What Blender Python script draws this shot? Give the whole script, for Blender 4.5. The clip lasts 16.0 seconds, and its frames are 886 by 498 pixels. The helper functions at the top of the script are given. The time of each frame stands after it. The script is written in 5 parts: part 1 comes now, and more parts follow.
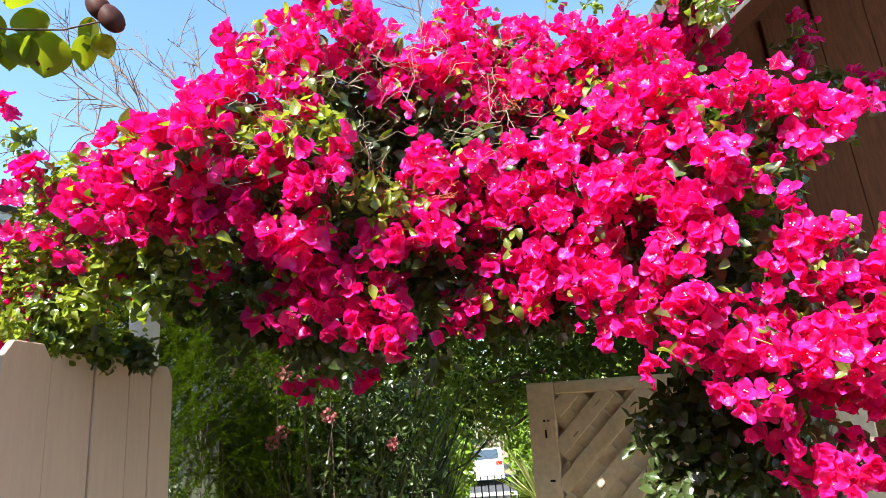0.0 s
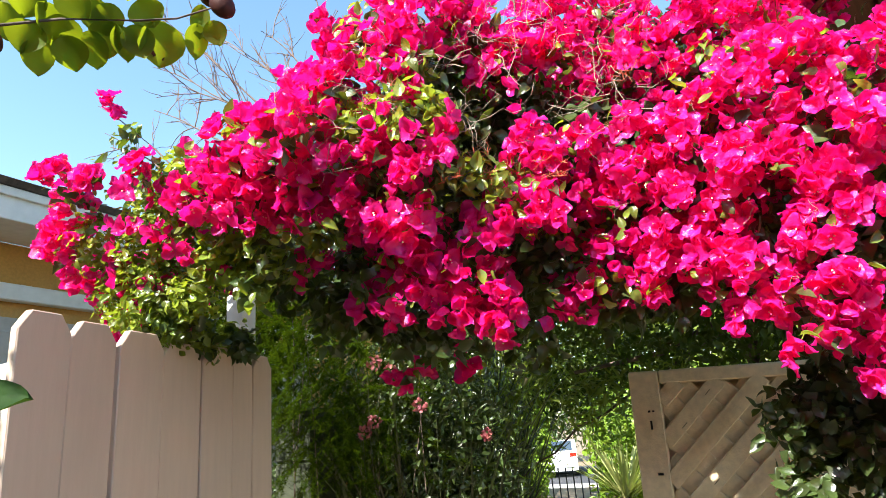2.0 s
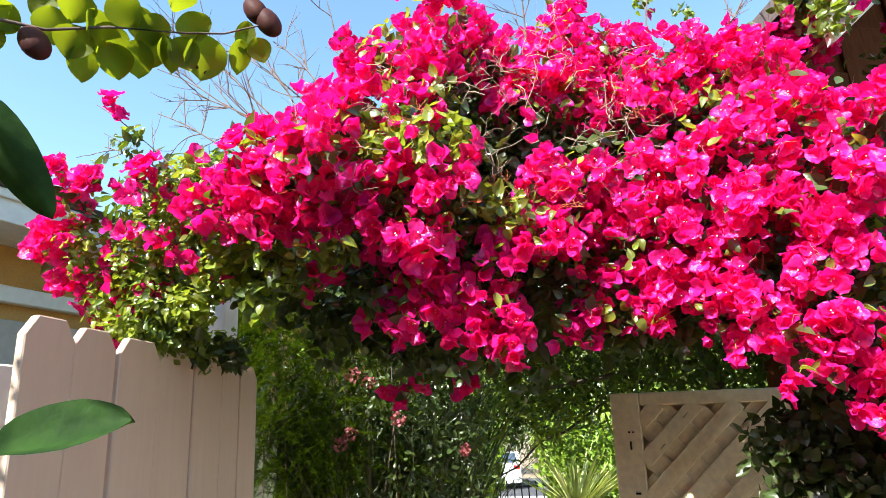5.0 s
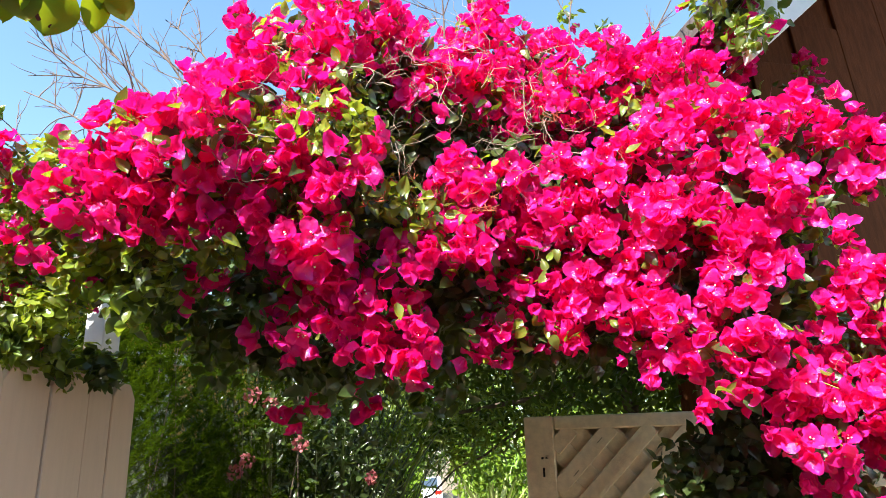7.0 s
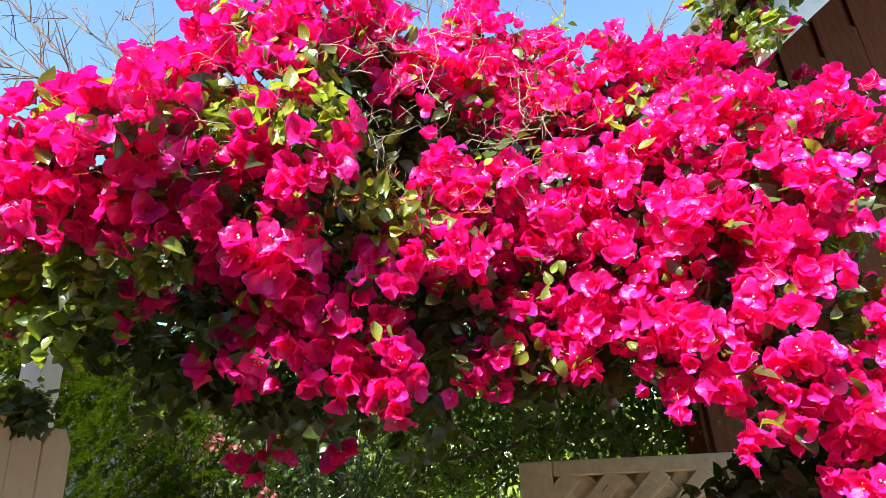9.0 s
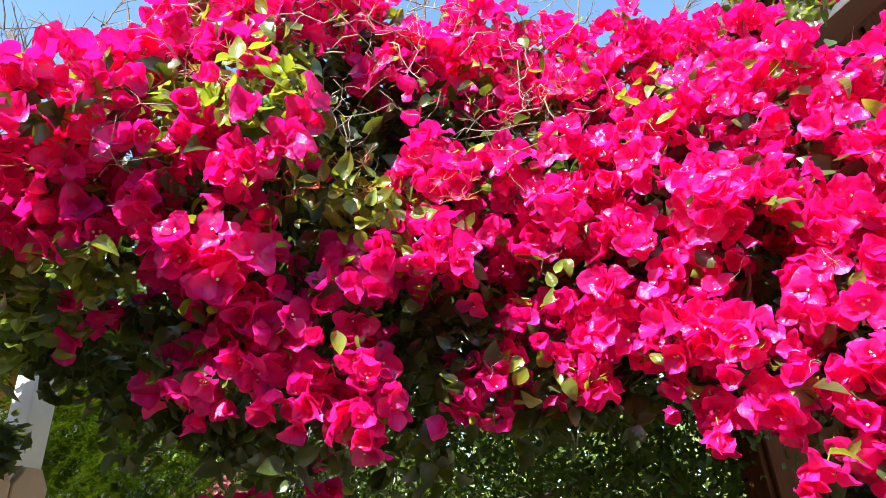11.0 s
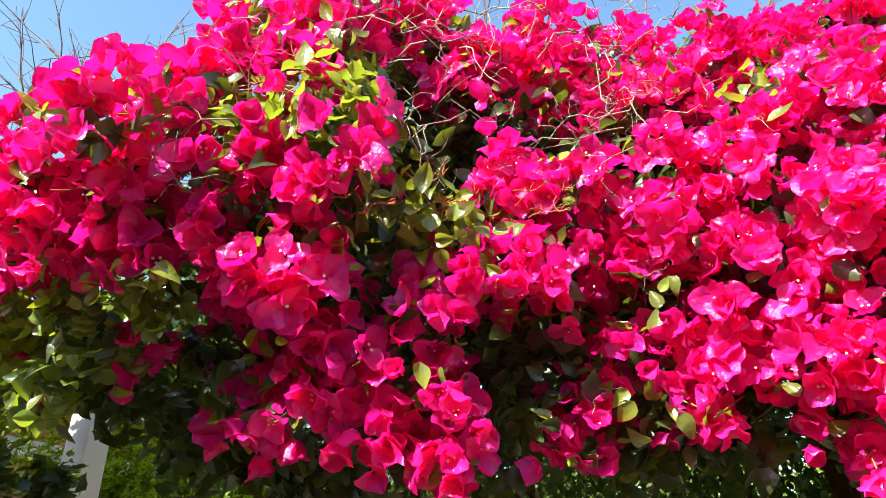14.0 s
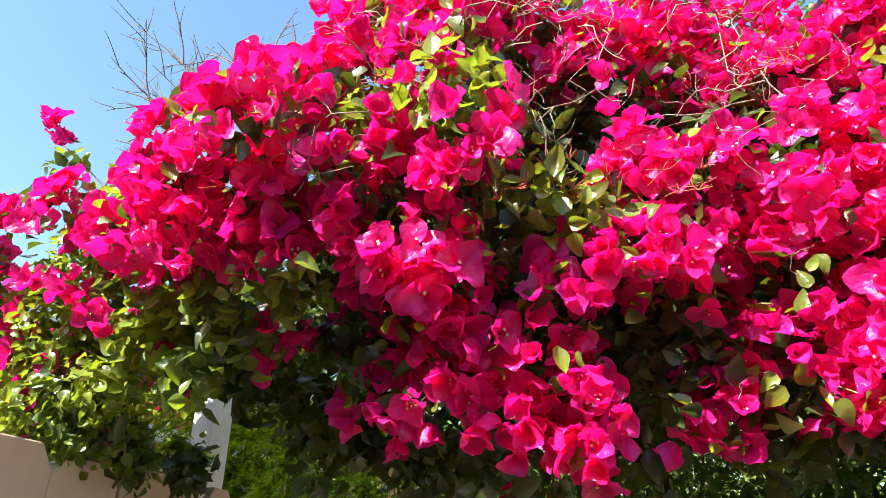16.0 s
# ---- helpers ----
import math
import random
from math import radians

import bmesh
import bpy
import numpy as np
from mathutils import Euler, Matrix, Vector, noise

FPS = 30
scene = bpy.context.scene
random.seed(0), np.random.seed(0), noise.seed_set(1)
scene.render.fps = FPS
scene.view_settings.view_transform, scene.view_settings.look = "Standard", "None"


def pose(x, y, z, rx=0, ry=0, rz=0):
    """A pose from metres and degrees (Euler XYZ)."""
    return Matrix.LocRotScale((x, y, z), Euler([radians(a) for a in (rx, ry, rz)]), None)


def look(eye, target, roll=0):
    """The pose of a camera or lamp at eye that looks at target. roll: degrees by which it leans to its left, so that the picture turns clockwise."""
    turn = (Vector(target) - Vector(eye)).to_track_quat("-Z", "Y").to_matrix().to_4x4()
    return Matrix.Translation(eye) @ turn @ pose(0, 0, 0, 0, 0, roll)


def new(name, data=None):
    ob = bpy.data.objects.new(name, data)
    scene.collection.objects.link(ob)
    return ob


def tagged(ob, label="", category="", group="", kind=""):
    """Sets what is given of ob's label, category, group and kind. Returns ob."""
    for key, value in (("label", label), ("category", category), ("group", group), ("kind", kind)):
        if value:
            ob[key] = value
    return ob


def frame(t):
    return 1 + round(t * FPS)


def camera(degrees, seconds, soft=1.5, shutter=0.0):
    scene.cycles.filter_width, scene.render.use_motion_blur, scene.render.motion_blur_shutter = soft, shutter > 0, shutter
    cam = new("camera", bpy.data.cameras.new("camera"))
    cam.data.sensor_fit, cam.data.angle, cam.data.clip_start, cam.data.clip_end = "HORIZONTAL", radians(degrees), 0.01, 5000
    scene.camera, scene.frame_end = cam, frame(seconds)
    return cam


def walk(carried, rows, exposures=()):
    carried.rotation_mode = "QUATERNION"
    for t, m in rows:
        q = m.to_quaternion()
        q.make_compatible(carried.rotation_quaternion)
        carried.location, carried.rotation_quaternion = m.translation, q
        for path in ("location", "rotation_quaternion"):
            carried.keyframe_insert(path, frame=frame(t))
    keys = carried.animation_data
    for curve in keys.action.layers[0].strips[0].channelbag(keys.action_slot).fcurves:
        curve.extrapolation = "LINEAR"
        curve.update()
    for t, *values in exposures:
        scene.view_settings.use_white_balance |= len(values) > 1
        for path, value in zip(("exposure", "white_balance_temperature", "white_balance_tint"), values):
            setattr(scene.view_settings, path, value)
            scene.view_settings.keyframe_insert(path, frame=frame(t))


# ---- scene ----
cam = camera(71.3, 16.0, soft=0.9)
PATH = [
    (0, (0.0, 0.0, 1.45), (-0.614, 1.823, 1.999), -4.9),
    (0.5, (-0.022, 0.016, 1.45), (-0.661, 1.826, 2.012), -4.2),
    (1, (-0.042, 0.025, 1.456), (-0.743, 1.815, 2.011), -4.9),
    (1.5, (-0.08, 0.018, 1.455), (-0.85, 1.784, 1.994), -4.6),
    (2, (-0.101, 0.015, 1.454), (-0.913, 1.761, 1.994), -4.6),
    (2.5, (-0.118, 0.005, 1.448), (-0.948, 1.738, 2.002), -4.3),
    (3, (-0.135, 0.003, 1.448), (-0.991, 1.722, 2.004), -4.0),
    (3.2, (-0.15, 0.005, 1.445), (-1.001, 1.726, 2.005), -3.4),
    (5.3, (-0.209, -0.075, 1.483), (-0.839, 1.737, 2.047), -3.3),
    (5.5, (-0.206, -0.068, 1.479), (-0.812, 1.749, 2.056), -3.3),
    (6, (-0.201, -0.055, 1.492), (-0.714, 1.79, 2.07), -3.7),
    (6.5, (-0.2, -0.002, 1.479), (-0.647, 1.858, 2.063), -3.9),
    (7, (-0.197, 0.069, 1.482), (-0.636, 1.921, 2.096), -3.3),
    (7.5, (-0.176, 0.128, 1.489), (-0.612, 1.968, 2.142), -2.9),
    (8, (-0.187, 0.178, 1.473), (-0.637, 2.0, 2.164), -2.9),
    (8.5, (-0.233, 0.224, 1.461), (-0.649, 2.042, 2.184), -3.5),
    (9, (-0.251, 0.252, 1.484), (-0.613, 2.071, 2.231), -4.2),
    (9.2, (-0.25, 0.258, 1.498), (-0.601, 2.078, 2.248), -4.0),
    (11.5, (-0.196, 0.48, 1.474), (-0.697, 2.185, 2.392), -3.5),
    (12, (-0.221, 0.488, 1.488), (-0.659, 2.204, 2.417), -3.3),
    (12.5, (-0.217, 0.491, 1.495), (-0.655, 2.194, 2.447), -3.6),
    (13, (-0.234, 0.493, 1.501), (-0.665, 2.191, 2.467), -4.2),
    (13.5, (-0.262, 0.501, 1.503), (-0.763, 2.168, 2.488), -4.1),
    (14, (-0.283, 0.503, 1.51), (-0.867, 2.148, 2.486), -3.3),
    (14.5, (-0.298, 0.501, 1.515), (-0.922, 2.137, 2.482), -2.8),
    (15, (-0.304, 0.498, 1.517), (-1.016, 2.109, 2.463), -2.8),
    (15.5, (-0.327, 0.49, 1.51), (-1.104, 2.07, 2.46), -1.7),
    (16, (-0.344, 0.476, 1.509), (-1.159, 2.036, 2.459), -1.0),
]
walk(cam, [(t, look(eye, target, roll)) for t, eye, target, roll in PATH], exposures=((0, 2.04), (16, 2.04)))

V = Vector
rng = np.random.RandomState(7)

# ---------------------------------------------------------------- light
SUN = V((-0.20, -0.69, 0.695)).normalized()
world = bpy.data.worlds.new("sky")
scene.world = world
world.use_nodes = True
wn = world.node_tree.nodes
sky = wn.new("ShaderNodeTexSky")
sky.sky_type = "NISHITA"
sky.sun_disc = False
sky.sun_elevation = math.asin(SUN.z)
sky.sun_rotation = math.atan2(SUN.x, SUN.y)
sky.altitude, sky.air_density, sky.dust_density, sky.ozone_density = 50, 1.0, 0.6, 0.8
wn["Background"].inputs["Strength"].default_value = 0.102
tone = wn.new("ShaderNodeHueSaturation")
tone.inputs["Hue"].default_value, tone.inputs["Saturation"].default_value = 0.491, 1.08
world.node_tree.links.new(sky.outputs[0], tone.inputs["Color"])
world.node_tree.links.new(tone.outputs[0], wn["Background"].inputs[0])
sun = new("sun", bpy.data.lights.new("sun", "SUN"))
sun.data.energy, sun.data.angle, sun.data.color = 3.9, radians(0.5), (1.0, 0.96, 0.90)
sun.matrix_world = look(SUN * 30, (0, 0, 0))


# ---------------------------------------------------------------- materials
def material(name, colour, rough=0.6, vary=0.25, scale=30.0, bump=0.0, bump_scale=120.0, second=None, metal=0.0,
             through_colour=None, through_mix=0.0, spread=0.0, gloss=0.5, stretch=(1, 1, 1), stain=0.35):
    """A surface with variation at two scales; spread varies whole pieces; through_mix lets light pass thin leaves."""
    m = bpy.data.materials.new(name)
    m.use_nodes = True
    n, l = m.node_tree.nodes, m.node_tree.links
    b = n["Principled BSDF"]
    b.inputs["Roughness"].default_value = rough
    b.inputs["Metallic"].default_value = metal
    b.inputs["Specular IOR Level"].default_value = gloss
    co = n.new("ShaderNodeTexCoord")
    mp = n.new("ShaderNodeMapping")
    mp.inputs["Scale"].default_value = stretch
    l.new(co.outputs["Object"], mp.inputs[0])
    fine = n.new("ShaderNodeTexNoise")
    fine.inputs["Scale"].default_value, fine.inputs["Detail"].default_value = scale, 6
    l.new(mp.outputs[0], fine.inputs["Vector"])
    broad = n.new("ShaderNodeTexNoise")
    broad.inputs["Scale"].default_value, broad.inputs["Detail"].default_value = scale * 0.12, 3
    l.new(mp.outputs[0], broad.inputs["Vector"])
    mix = n.new("ShaderNodeMix")
    mix.data_type = "RGBA"
    other = second or tuple(c * (1 - vary) for c in colour)
    mix.inputs[6].default_value, mix.inputs[7].default_value = (*colour, 1), (*other, 1)
    ramp = n.new("ShaderNodeMapRange")
    ramp.inputs[1].default_value, ramp.inputs[2].default_value = 0.35, 0.68
    l.new(fine.outputs[0], ramp.inputs[0])
    l.new(ramp.outputs[0], mix.inputs[0])
    hsv = n.new("ShaderNodeHueSaturation")
    l.new(mix.outputs[2], hsv.inputs["Color"])
    value = n.new("ShaderNodeMapRange")
    value.inputs[3].default_value, value.inputs[4].default_value = 1 - stain * 0.5, 1 + stain * 0.4
    l.new(broad.outputs[0], value.inputs[0])
    if spread:
        geo, info = n.new("ShaderNodeNewGeometry"), n.new("ShaderNodeObjectInfo")
        add = n.new("ShaderNodeMath")
        l.new(geo.outputs["Random Per Island"], add.inputs[0])
        l.new(info.outputs["Random"], add.inputs[1])
        frac = n.new("ShaderNodeMath")
        frac.operation = "FRACT"
        l.new(add.outputs[0], frac.inputs[0])
        piece = n.new("ShaderNodeMapRange")
        piece.inputs[3].default_value, piece.inputs[4].default_value = 1 - spread, 1 + spread
        l.new(frac.outputs[0], piece.inputs[0])
        times = n.new("ShaderNodeMath")
        times.operation = "MULTIPLY"
        l.new(piece.outputs[0], times.inputs[0])
        l.new(value.outputs[0], times.inputs[1])
        l.new(times.outputs[0], hsv.inputs["Value"])
        hue = n.new("ShaderNodeMapRange")
        hue.inputs[3].default_value, hue.inputs[4].default_value = 0.5 - spread * 0.07, 0.5 + spread * 0.05
        l.new(frac.outputs[0], hue.inputs[0])
        l.new(hue.outputs[0], hsv.inputs["Hue"])
    else:
        l.new(value.outputs[0], hsv.inputs["Value"])
    l.new(hsv.outputs[0], b.inputs["Base Color"])
    if bump:
        tex = n.new("ShaderNodeTexNoise")
        tex.inputs["Scale"].default_value, tex.inputs["Detail"].default_value = bump_scale, 5
        l.new(mp.outputs[0], tex.inputs["Vector"])
        bp = n.new("ShaderNodeBump")
        bp.inputs["Strength"].default_value, bp.inputs["Distance"].default_value = bump, 0.004
        l.new(tex.outputs[0], bp.inputs["Height"])
        l.new(bp.outputs[0], b.inputs["Normal"])
    if through_mix:
        tr = n.new("ShaderNodeBsdfTranslucent")
        tr.inputs[0].default_value = (*through_colour, 1)
        sh = n.new("ShaderNodeMixShader")
        sh.inputs[0].default_value = through_mix
        l.new(b.outputs[0], sh.inputs[1])
        l.new(tr.outputs[0], sh.inputs[2])
        l.new(sh.outputs[0], n["Material Output"].inputs[0])
    return m


BRACT = material("bract", (0.87, 0.034, 0.46), 0.29, 0.2, 60, 0.6, 150, second=(0.87, 0.016, 0.21), through_colour=(0.97, 0.006, 0.20),
                 through_mix=0.56, spread=0.22, gloss=0.6)
FLORET = material("floret", (0.72, 0.62, 0.42), 0.6, 0.1, 100, through_colour=(0.8, 0.7, 0.4), through_mix=0.2)
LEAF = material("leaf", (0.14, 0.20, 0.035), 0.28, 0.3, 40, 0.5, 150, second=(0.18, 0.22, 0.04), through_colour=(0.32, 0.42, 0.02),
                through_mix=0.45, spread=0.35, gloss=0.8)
# leaf green darkened to stand for shade inside and behind the plants
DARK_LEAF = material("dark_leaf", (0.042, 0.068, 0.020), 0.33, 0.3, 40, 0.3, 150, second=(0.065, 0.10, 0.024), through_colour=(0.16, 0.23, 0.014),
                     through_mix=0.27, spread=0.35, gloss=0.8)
YOUNG_LEAF = material("young_leaf", (0.20, 0.28, 0.045), 0.22, 0.3, 40, 0.3, 150, second=(0.28, 0.31, 0.03), through_colour=(0.42, 0.50, 0.03),
                      through_mix=0.34, spread=0.3, gloss=0.8)
# tree leaf green darkened to stand for the shade behind the arch
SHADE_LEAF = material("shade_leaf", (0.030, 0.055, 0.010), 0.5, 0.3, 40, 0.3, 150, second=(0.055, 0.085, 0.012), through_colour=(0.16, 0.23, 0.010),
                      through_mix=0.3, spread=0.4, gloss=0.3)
TWIG = material("twig", (0.40, 0.32, 0.23), 0.8, 0.4, 80, 0.5, 200)
SPENT = material("spent_stalk", (0.55, 0.12, 0.05), 0.7, 0.4, 80)
DARK_TWIG = material("dark_twig", (0.16, 0.11, 0.08), 0.8, 0.4, 80, 0.5, 200)
FENCE = material("fence_paint", (0.60, 0.46, 0.35), 0.5, 0.06, 10, 0.15, 60, stretch=(6, 6, 0.7), stain=0.18)
GATE = material("gate_paint", (0.84, 0.70, 0.45), 0.6, 0.16, 18, 0.4, 70, stretch=(3, 3, 3), stain=0.3)
HOLE = material("dark_hole", (0.02, 0.015, 0.01), 0.9)
WHITE = material("white_paint", (0.80, 0.78, 0.73), 0.5, 0.1, 18, 0.2, 60, stain=0.2)
BROWN = material("brown_boards", (0.12, 0.042, 0.017), 0.85, 0.3, 16, 0.4, 60, stretch=(4, 4, 0.6), stain=0.4, gloss=0.1)
ORANGE = material("orange_stucco", (0.62, 0.33, 0.09), 0.85, 0.15, 60, 0.6, 200, stain=0.25)
ROOF = material("roof_shingle", (0.12, 0.10, 0.09), 0.9, 0.4, 25, 0.6, 80)
GREY = material("garage_paint", (0.46, 0.42, 0.36), 0.6, 0.12, 20, 0.2, 60)
EARTH = material("earth", (0.28, 0.21, 0.13), 0.95, 0.4, 8, 0.9, 40, second=(0.19, 0.14, 0.085), stain=0.6)
PAVING = material("concrete", (0.52, 0.49, 0.43), 0.9, 0.25, 10, 0.5, 60, stain=0.4)
ASPHALT = material("asphalt", (0.06, 0.06, 0.062), 0.9, 0.3, 30, 0.6, 90)


# ---------------------------------------------------------------- mesh tools
def mesh_object(name, verts, faces, mats, parent=None, index=None, smooth=False):
    me = bpy.data.meshes.new(name)
    me.from_pydata([tuple(v) for v in verts] if not isinstance(verts, np.ndarray) else verts.tolist(), [], faces)
    for m in mats:
        me.materials.append(m)
    if index is not None:
        me.polygons.foreach_set("material_index", np.asarray(index, dtype=np.int32))
    if smooth:
        me.polygons.foreach_set("use_smooth", np.ones(len(me.polygons), dtype=bool))
    me.update()
    ob = new(name, me)
    ob.parent = parent
    return ob


def thing(name, label, category, group="", kind=""):
    return tagged(new(name), label, category, group, kind)


def part(name, bm, mat, parent, label=""):
    me = bpy.data.meshes.new(name)
    bm.to_mesh(me)
    bm.free()
    me.materials.append(mat)
    ob = new(name, me)
    ob.parent = parent
    return tagged(ob, label)


def box(size, at=(0, 0, 0), m=None, bevel=0.004, bm=None):
    """A box with worn edges, its middle at the given place, in the frame m."""
    b = bmesh.new()
    bmesh.ops.create_cube(b, size=1)
    bmesh.ops.scale(b, vec=size, verts=b.verts)
    if bevel:
        bmesh.ops.bevel(b, geom=list(b.edges), offset=bevel, segments=1, affect="EDGES")
    bmesh.ops.translate(b, vec=at, verts=b.verts)
    if m is not None:
        bmesh.ops.transform(b, matrix=m, verts=b.verts)
    if bm is None:
        return b
    me = bpy.data.meshes.new("part")
    b.to_mesh(me)
    b.free()
    bm.from_mesh(me)
    bpy.data.meshes.remove(me)
    return bm


def prism(outline, depth, m=None):
    """A plate of the outline (x, z), from y = 0 to y = depth."""
    b = bmesh.new()
    face = b.faces.new([b.verts.new((x, 0, z)) for x, z in outline])
    out = bmesh.ops.extrude_face_region(b, geom=[face])
    bmesh.ops.translate(b, vec=(0, depth, 0), verts=[v for v in out["geom"] if isinstance(v, bmesh.types.BMVert)])
    bmesh.ops.recalc_face_normals(b, faces=b.faces)
    bmesh.ops.bevel(b, geom=list(b.edges), offset=0.0025, segments=1, affect="EDGES")
    if m is not None:
        bmesh.ops.transform(b, matrix=m, verts=b.verts)
    return b


def tube(points, r0, r1, sides=5):
    """Vertices and faces of a tapered tube along the points."""
    verts, faces = [], []
    pts = [V(p) for p in points]
    for i, p in enumerate(pts):
        d = (pts[min(i + 1, len(pts) - 1)] - pts[max(i - 1, 0)]).normalized()
        a = d.orthogonal().normalized()
        c = d.cross(a)
        r = r0 + (r1 - r0) * i / (len(pts) - 1)
        for k in range(sides):
            w = 2 * math.pi * k / sides
            verts.append(tuple(p + r * (math.cos(w) * a + math.sin(w) * c)))
    for i in range(len(pts) - 1):
        for k in range(sides):
            q = (k + 1) % sides
            faces.append((i * sides + k, i * sides + q, (i + 1) * sides + q, (i + 1) * sides + k))
    return verts, faces


def tubes_object(name, runs, mat, parent=None):
    verts, faces = [], []
    for pts, r0, r1 in runs:
        v, f = tube(pts, r0, r1)
        o = len(verts)
        verts += v
        faces += [tuple(i + o for i in g) for g in f]
    return mesh_object(name, verts, faces, [mat], parent, smooth=True)


def frames_of(axes, spin=None):
    """Turns whose local z is each axis, with a random spin."""
    n = len(axes)
    z = axes / np.linalg.norm(axes, axis=1)[:, None]
    h = np.where(np.abs(z[:, 2:3]) < 0.9, np.array([[0, 0, 1.0]]), np.array([[1.0, 0, 0]]))
    x = np.cross(h, z)
    x /= np.linalg.norm(x, axis=1)[:, None]
    y = np.cross(z, x)
    w = rng.uniform(0, 2 * math.pi, n) if spin is None else spin
    c, s = np.cos(w)[:, None], np.sin(w)[:, None]
    return np.stack([c * x + s * y, c * y - s * x, z], 2)


def scattered(base, turns, places, sizes):
    """One mesh out of many turned copies of (verts, faces, index)."""
    v, f, k = base
    v = np.asarray(v)
    out = np.einsum("nij,vj->nvi", turns, v) * sizes[:, None, None] + places[:, None, :]
    faces = []
    for i in range(len(places)):
        o = i * len(v)
        faces += [tuple(j + o for j in g) for g in f]
    return out.reshape(-1, 3), faces, list(k) * len(places)


def joined(name, pieces, mats, parent, label=""):
    verts, faces, index, o = [], [], [], 0
    for v, f, k in pieces:
        verts.append(v)
        faces += [tuple(j + o for j in g) for g in f] if o else f
        index += k
        o += len(v)
    if not verts:
        return None
    ob = mesh_object(name, np.concatenate(verts), faces, mats, parent, index, smooth=True)
    return tagged(ob, label, kind="stuff")


# ---------------------------------------------------------------- leaves and blossoms
def sheet(length, width, tip, fold, bend, nu=5, wave=0.0, seed=0, cols=(-1, -0.5, 0, 0.5, 1)):
    """A pointed leaf that grows from the origin along y, folded along its rib and bent back."""
    r = random.Random(seed)
    rows, verts, faces = [], [], []
    for i in range(nu + 1):
        u = i / nu
        w = width * 0.5 * (math.sin(math.pi * u ** 0.66) ** 0.85 if 0 < u < 1 else 0) * (1 - tip * u * 0.3)
        y = length * math.sin(u * bend) / bend if bend else length * u
        z = length * (1 - math.cos(u * bend)) / bend if bend else 0
        if w < 1e-6:
            verts.append((0, y, z))
            rows.append([len(verts) - 1])
            continue
        row = []
        for k in cols:
            verts.append((w * k, y, z + fold * w * abs(k) ** 1.3 + wave * width * r.uniform(-1, 1) * abs(k)))
            row.append(len(verts) - 1)
        rows.append(row)
    for a, b in zip(rows, rows[1:]):
        if len(a) == 1:
            faces += [(a[0], b[k + 1], b[k]) for k in range(len(cols) - 1)]
        elif len(b) == 1:
            faces += [(a[k], a[k + 1], b[0]) for k in range(len(cols) - 1)]
        else:
            faces += [(a[k], a[k + 1], b[k + 1], b[k]) for k in range(len(cols) - 1)]
    return verts, faces


def petal(length, width, cup, bend, seed, nu=6, crinkle=1.0, blunt=0.5):
    """A papery ovate bract with a blunt tip, a creased rib and a crinkled rim."""
    r = random.Random(seed)
    phase, verts, faces, rows = r.uniform(0, 6), [], [], []
    for i in range(nu + 1):
        u = 0.5 - 0.5 * math.cos(math.pi * i / nu)
        y, z = length * math.sin(u * bend) / bend, length * (1 - math.cos(u * bend)) / bend
        if i in (0, nu):
            verts.append((0, y, z))
            rows.append([len(verts) - 1])
            continue
        w = width * 0.5 * math.sin(math.pi * u ** 0.8) ** blunt
        row = []
        for k in (-1, -0.5, 0, 0.5, 1):
            crease = -0.035 * width if k == 0 else 0
            rim = crinkle * width * (0.14 * abs(k) * math.sin(phase + 7 * u + 2 * k) + 0.045 * r.uniform(-1, 1))
            verts.append((w * k, y + 0.05 * length * (1 - abs(k)) * u, z + cup * w * abs(k) ** 1.5 + crease + rim))
            row.append(len(verts) - 1)
        rows.append(row)
    for a, b in zip(rows, rows[1:]):
        if len(a) == 1:
            faces += [(a[0], b[k + 1], b[k]) for k in range(4)]
        elif len(b) == 1:
            faces += [(a[k], a[k + 1], b[0]) for k in range(4)]
        else:
            faces += [(a[k], a[k + 1], b[k + 1], b[k]) for k in range(4)]
    return verts, faces


def moved(verts, m):
    return [tuple(m @ V(v)) for v in verts]


def blossom(seed, florets=3):
    """Three papery bracts round a few tiny tubular flowers; opens along z."""
    r = random.Random(seed)
    verts, faces, index = [], [], []

    def put(v, f, k):
        o = len(verts)
        verts.extend(v)
        faces.extend(tuple(i + o for i in g) for g in f)
        index.extend([k] * len(f))

    openness = r.choice((r.uniform(5, 28), r.uniform(15, 45), r.uniform(35, 65)))
    for k in range(3):
        size = r.uniform(0.9, 1.12)
        v, f = petal(0.038 * size, 0.038 * size, r.uniform(0.1, 0.6), -r.uniform(-0.4, 0.8), seed * 7 + k)
        v = moved(v, pose(0, 0, 0, 0, 0, 120 * k + r.uniform(-14, 14)) @ pose(0, 0.002, 0, 84 - openness + r.uniform(-14, 14), r.uniform(-15, 15), 0))
        put(v, f, 0)
    for k in range(florets):
        a = radians(120 * k + r.uniform(-25, 25))
        top = V((0.005 * math.cos(a), 0.005 * math.sin(a), r.uniform(0.011, 0.016)))
        v, f = tube([(0.002 * math.cos(a), 0.002 * math.sin(a), 0.002), top], 0.0012, 0.0015, 4)
        put(v, f, 0)
        o = [tuple(top + V((0.0024 * math.cos(w), 0.0024 * math.sin(w), 0.0005 + 0.0008 * (j % 2)))) if j % 2 == 0 else
             tuple(top + V((0.0020 * math.cos(w), 0.0020 * math.sin(w), 0.0004))) for j, w in enumerate(2 * math.pi * i / 10 for i in range(10))]
        put([tuple(top)] + o, [(0, 1 + j, 1 + (j + 1) % 10) for j in range(10)], 1)
    return verts, faces, index


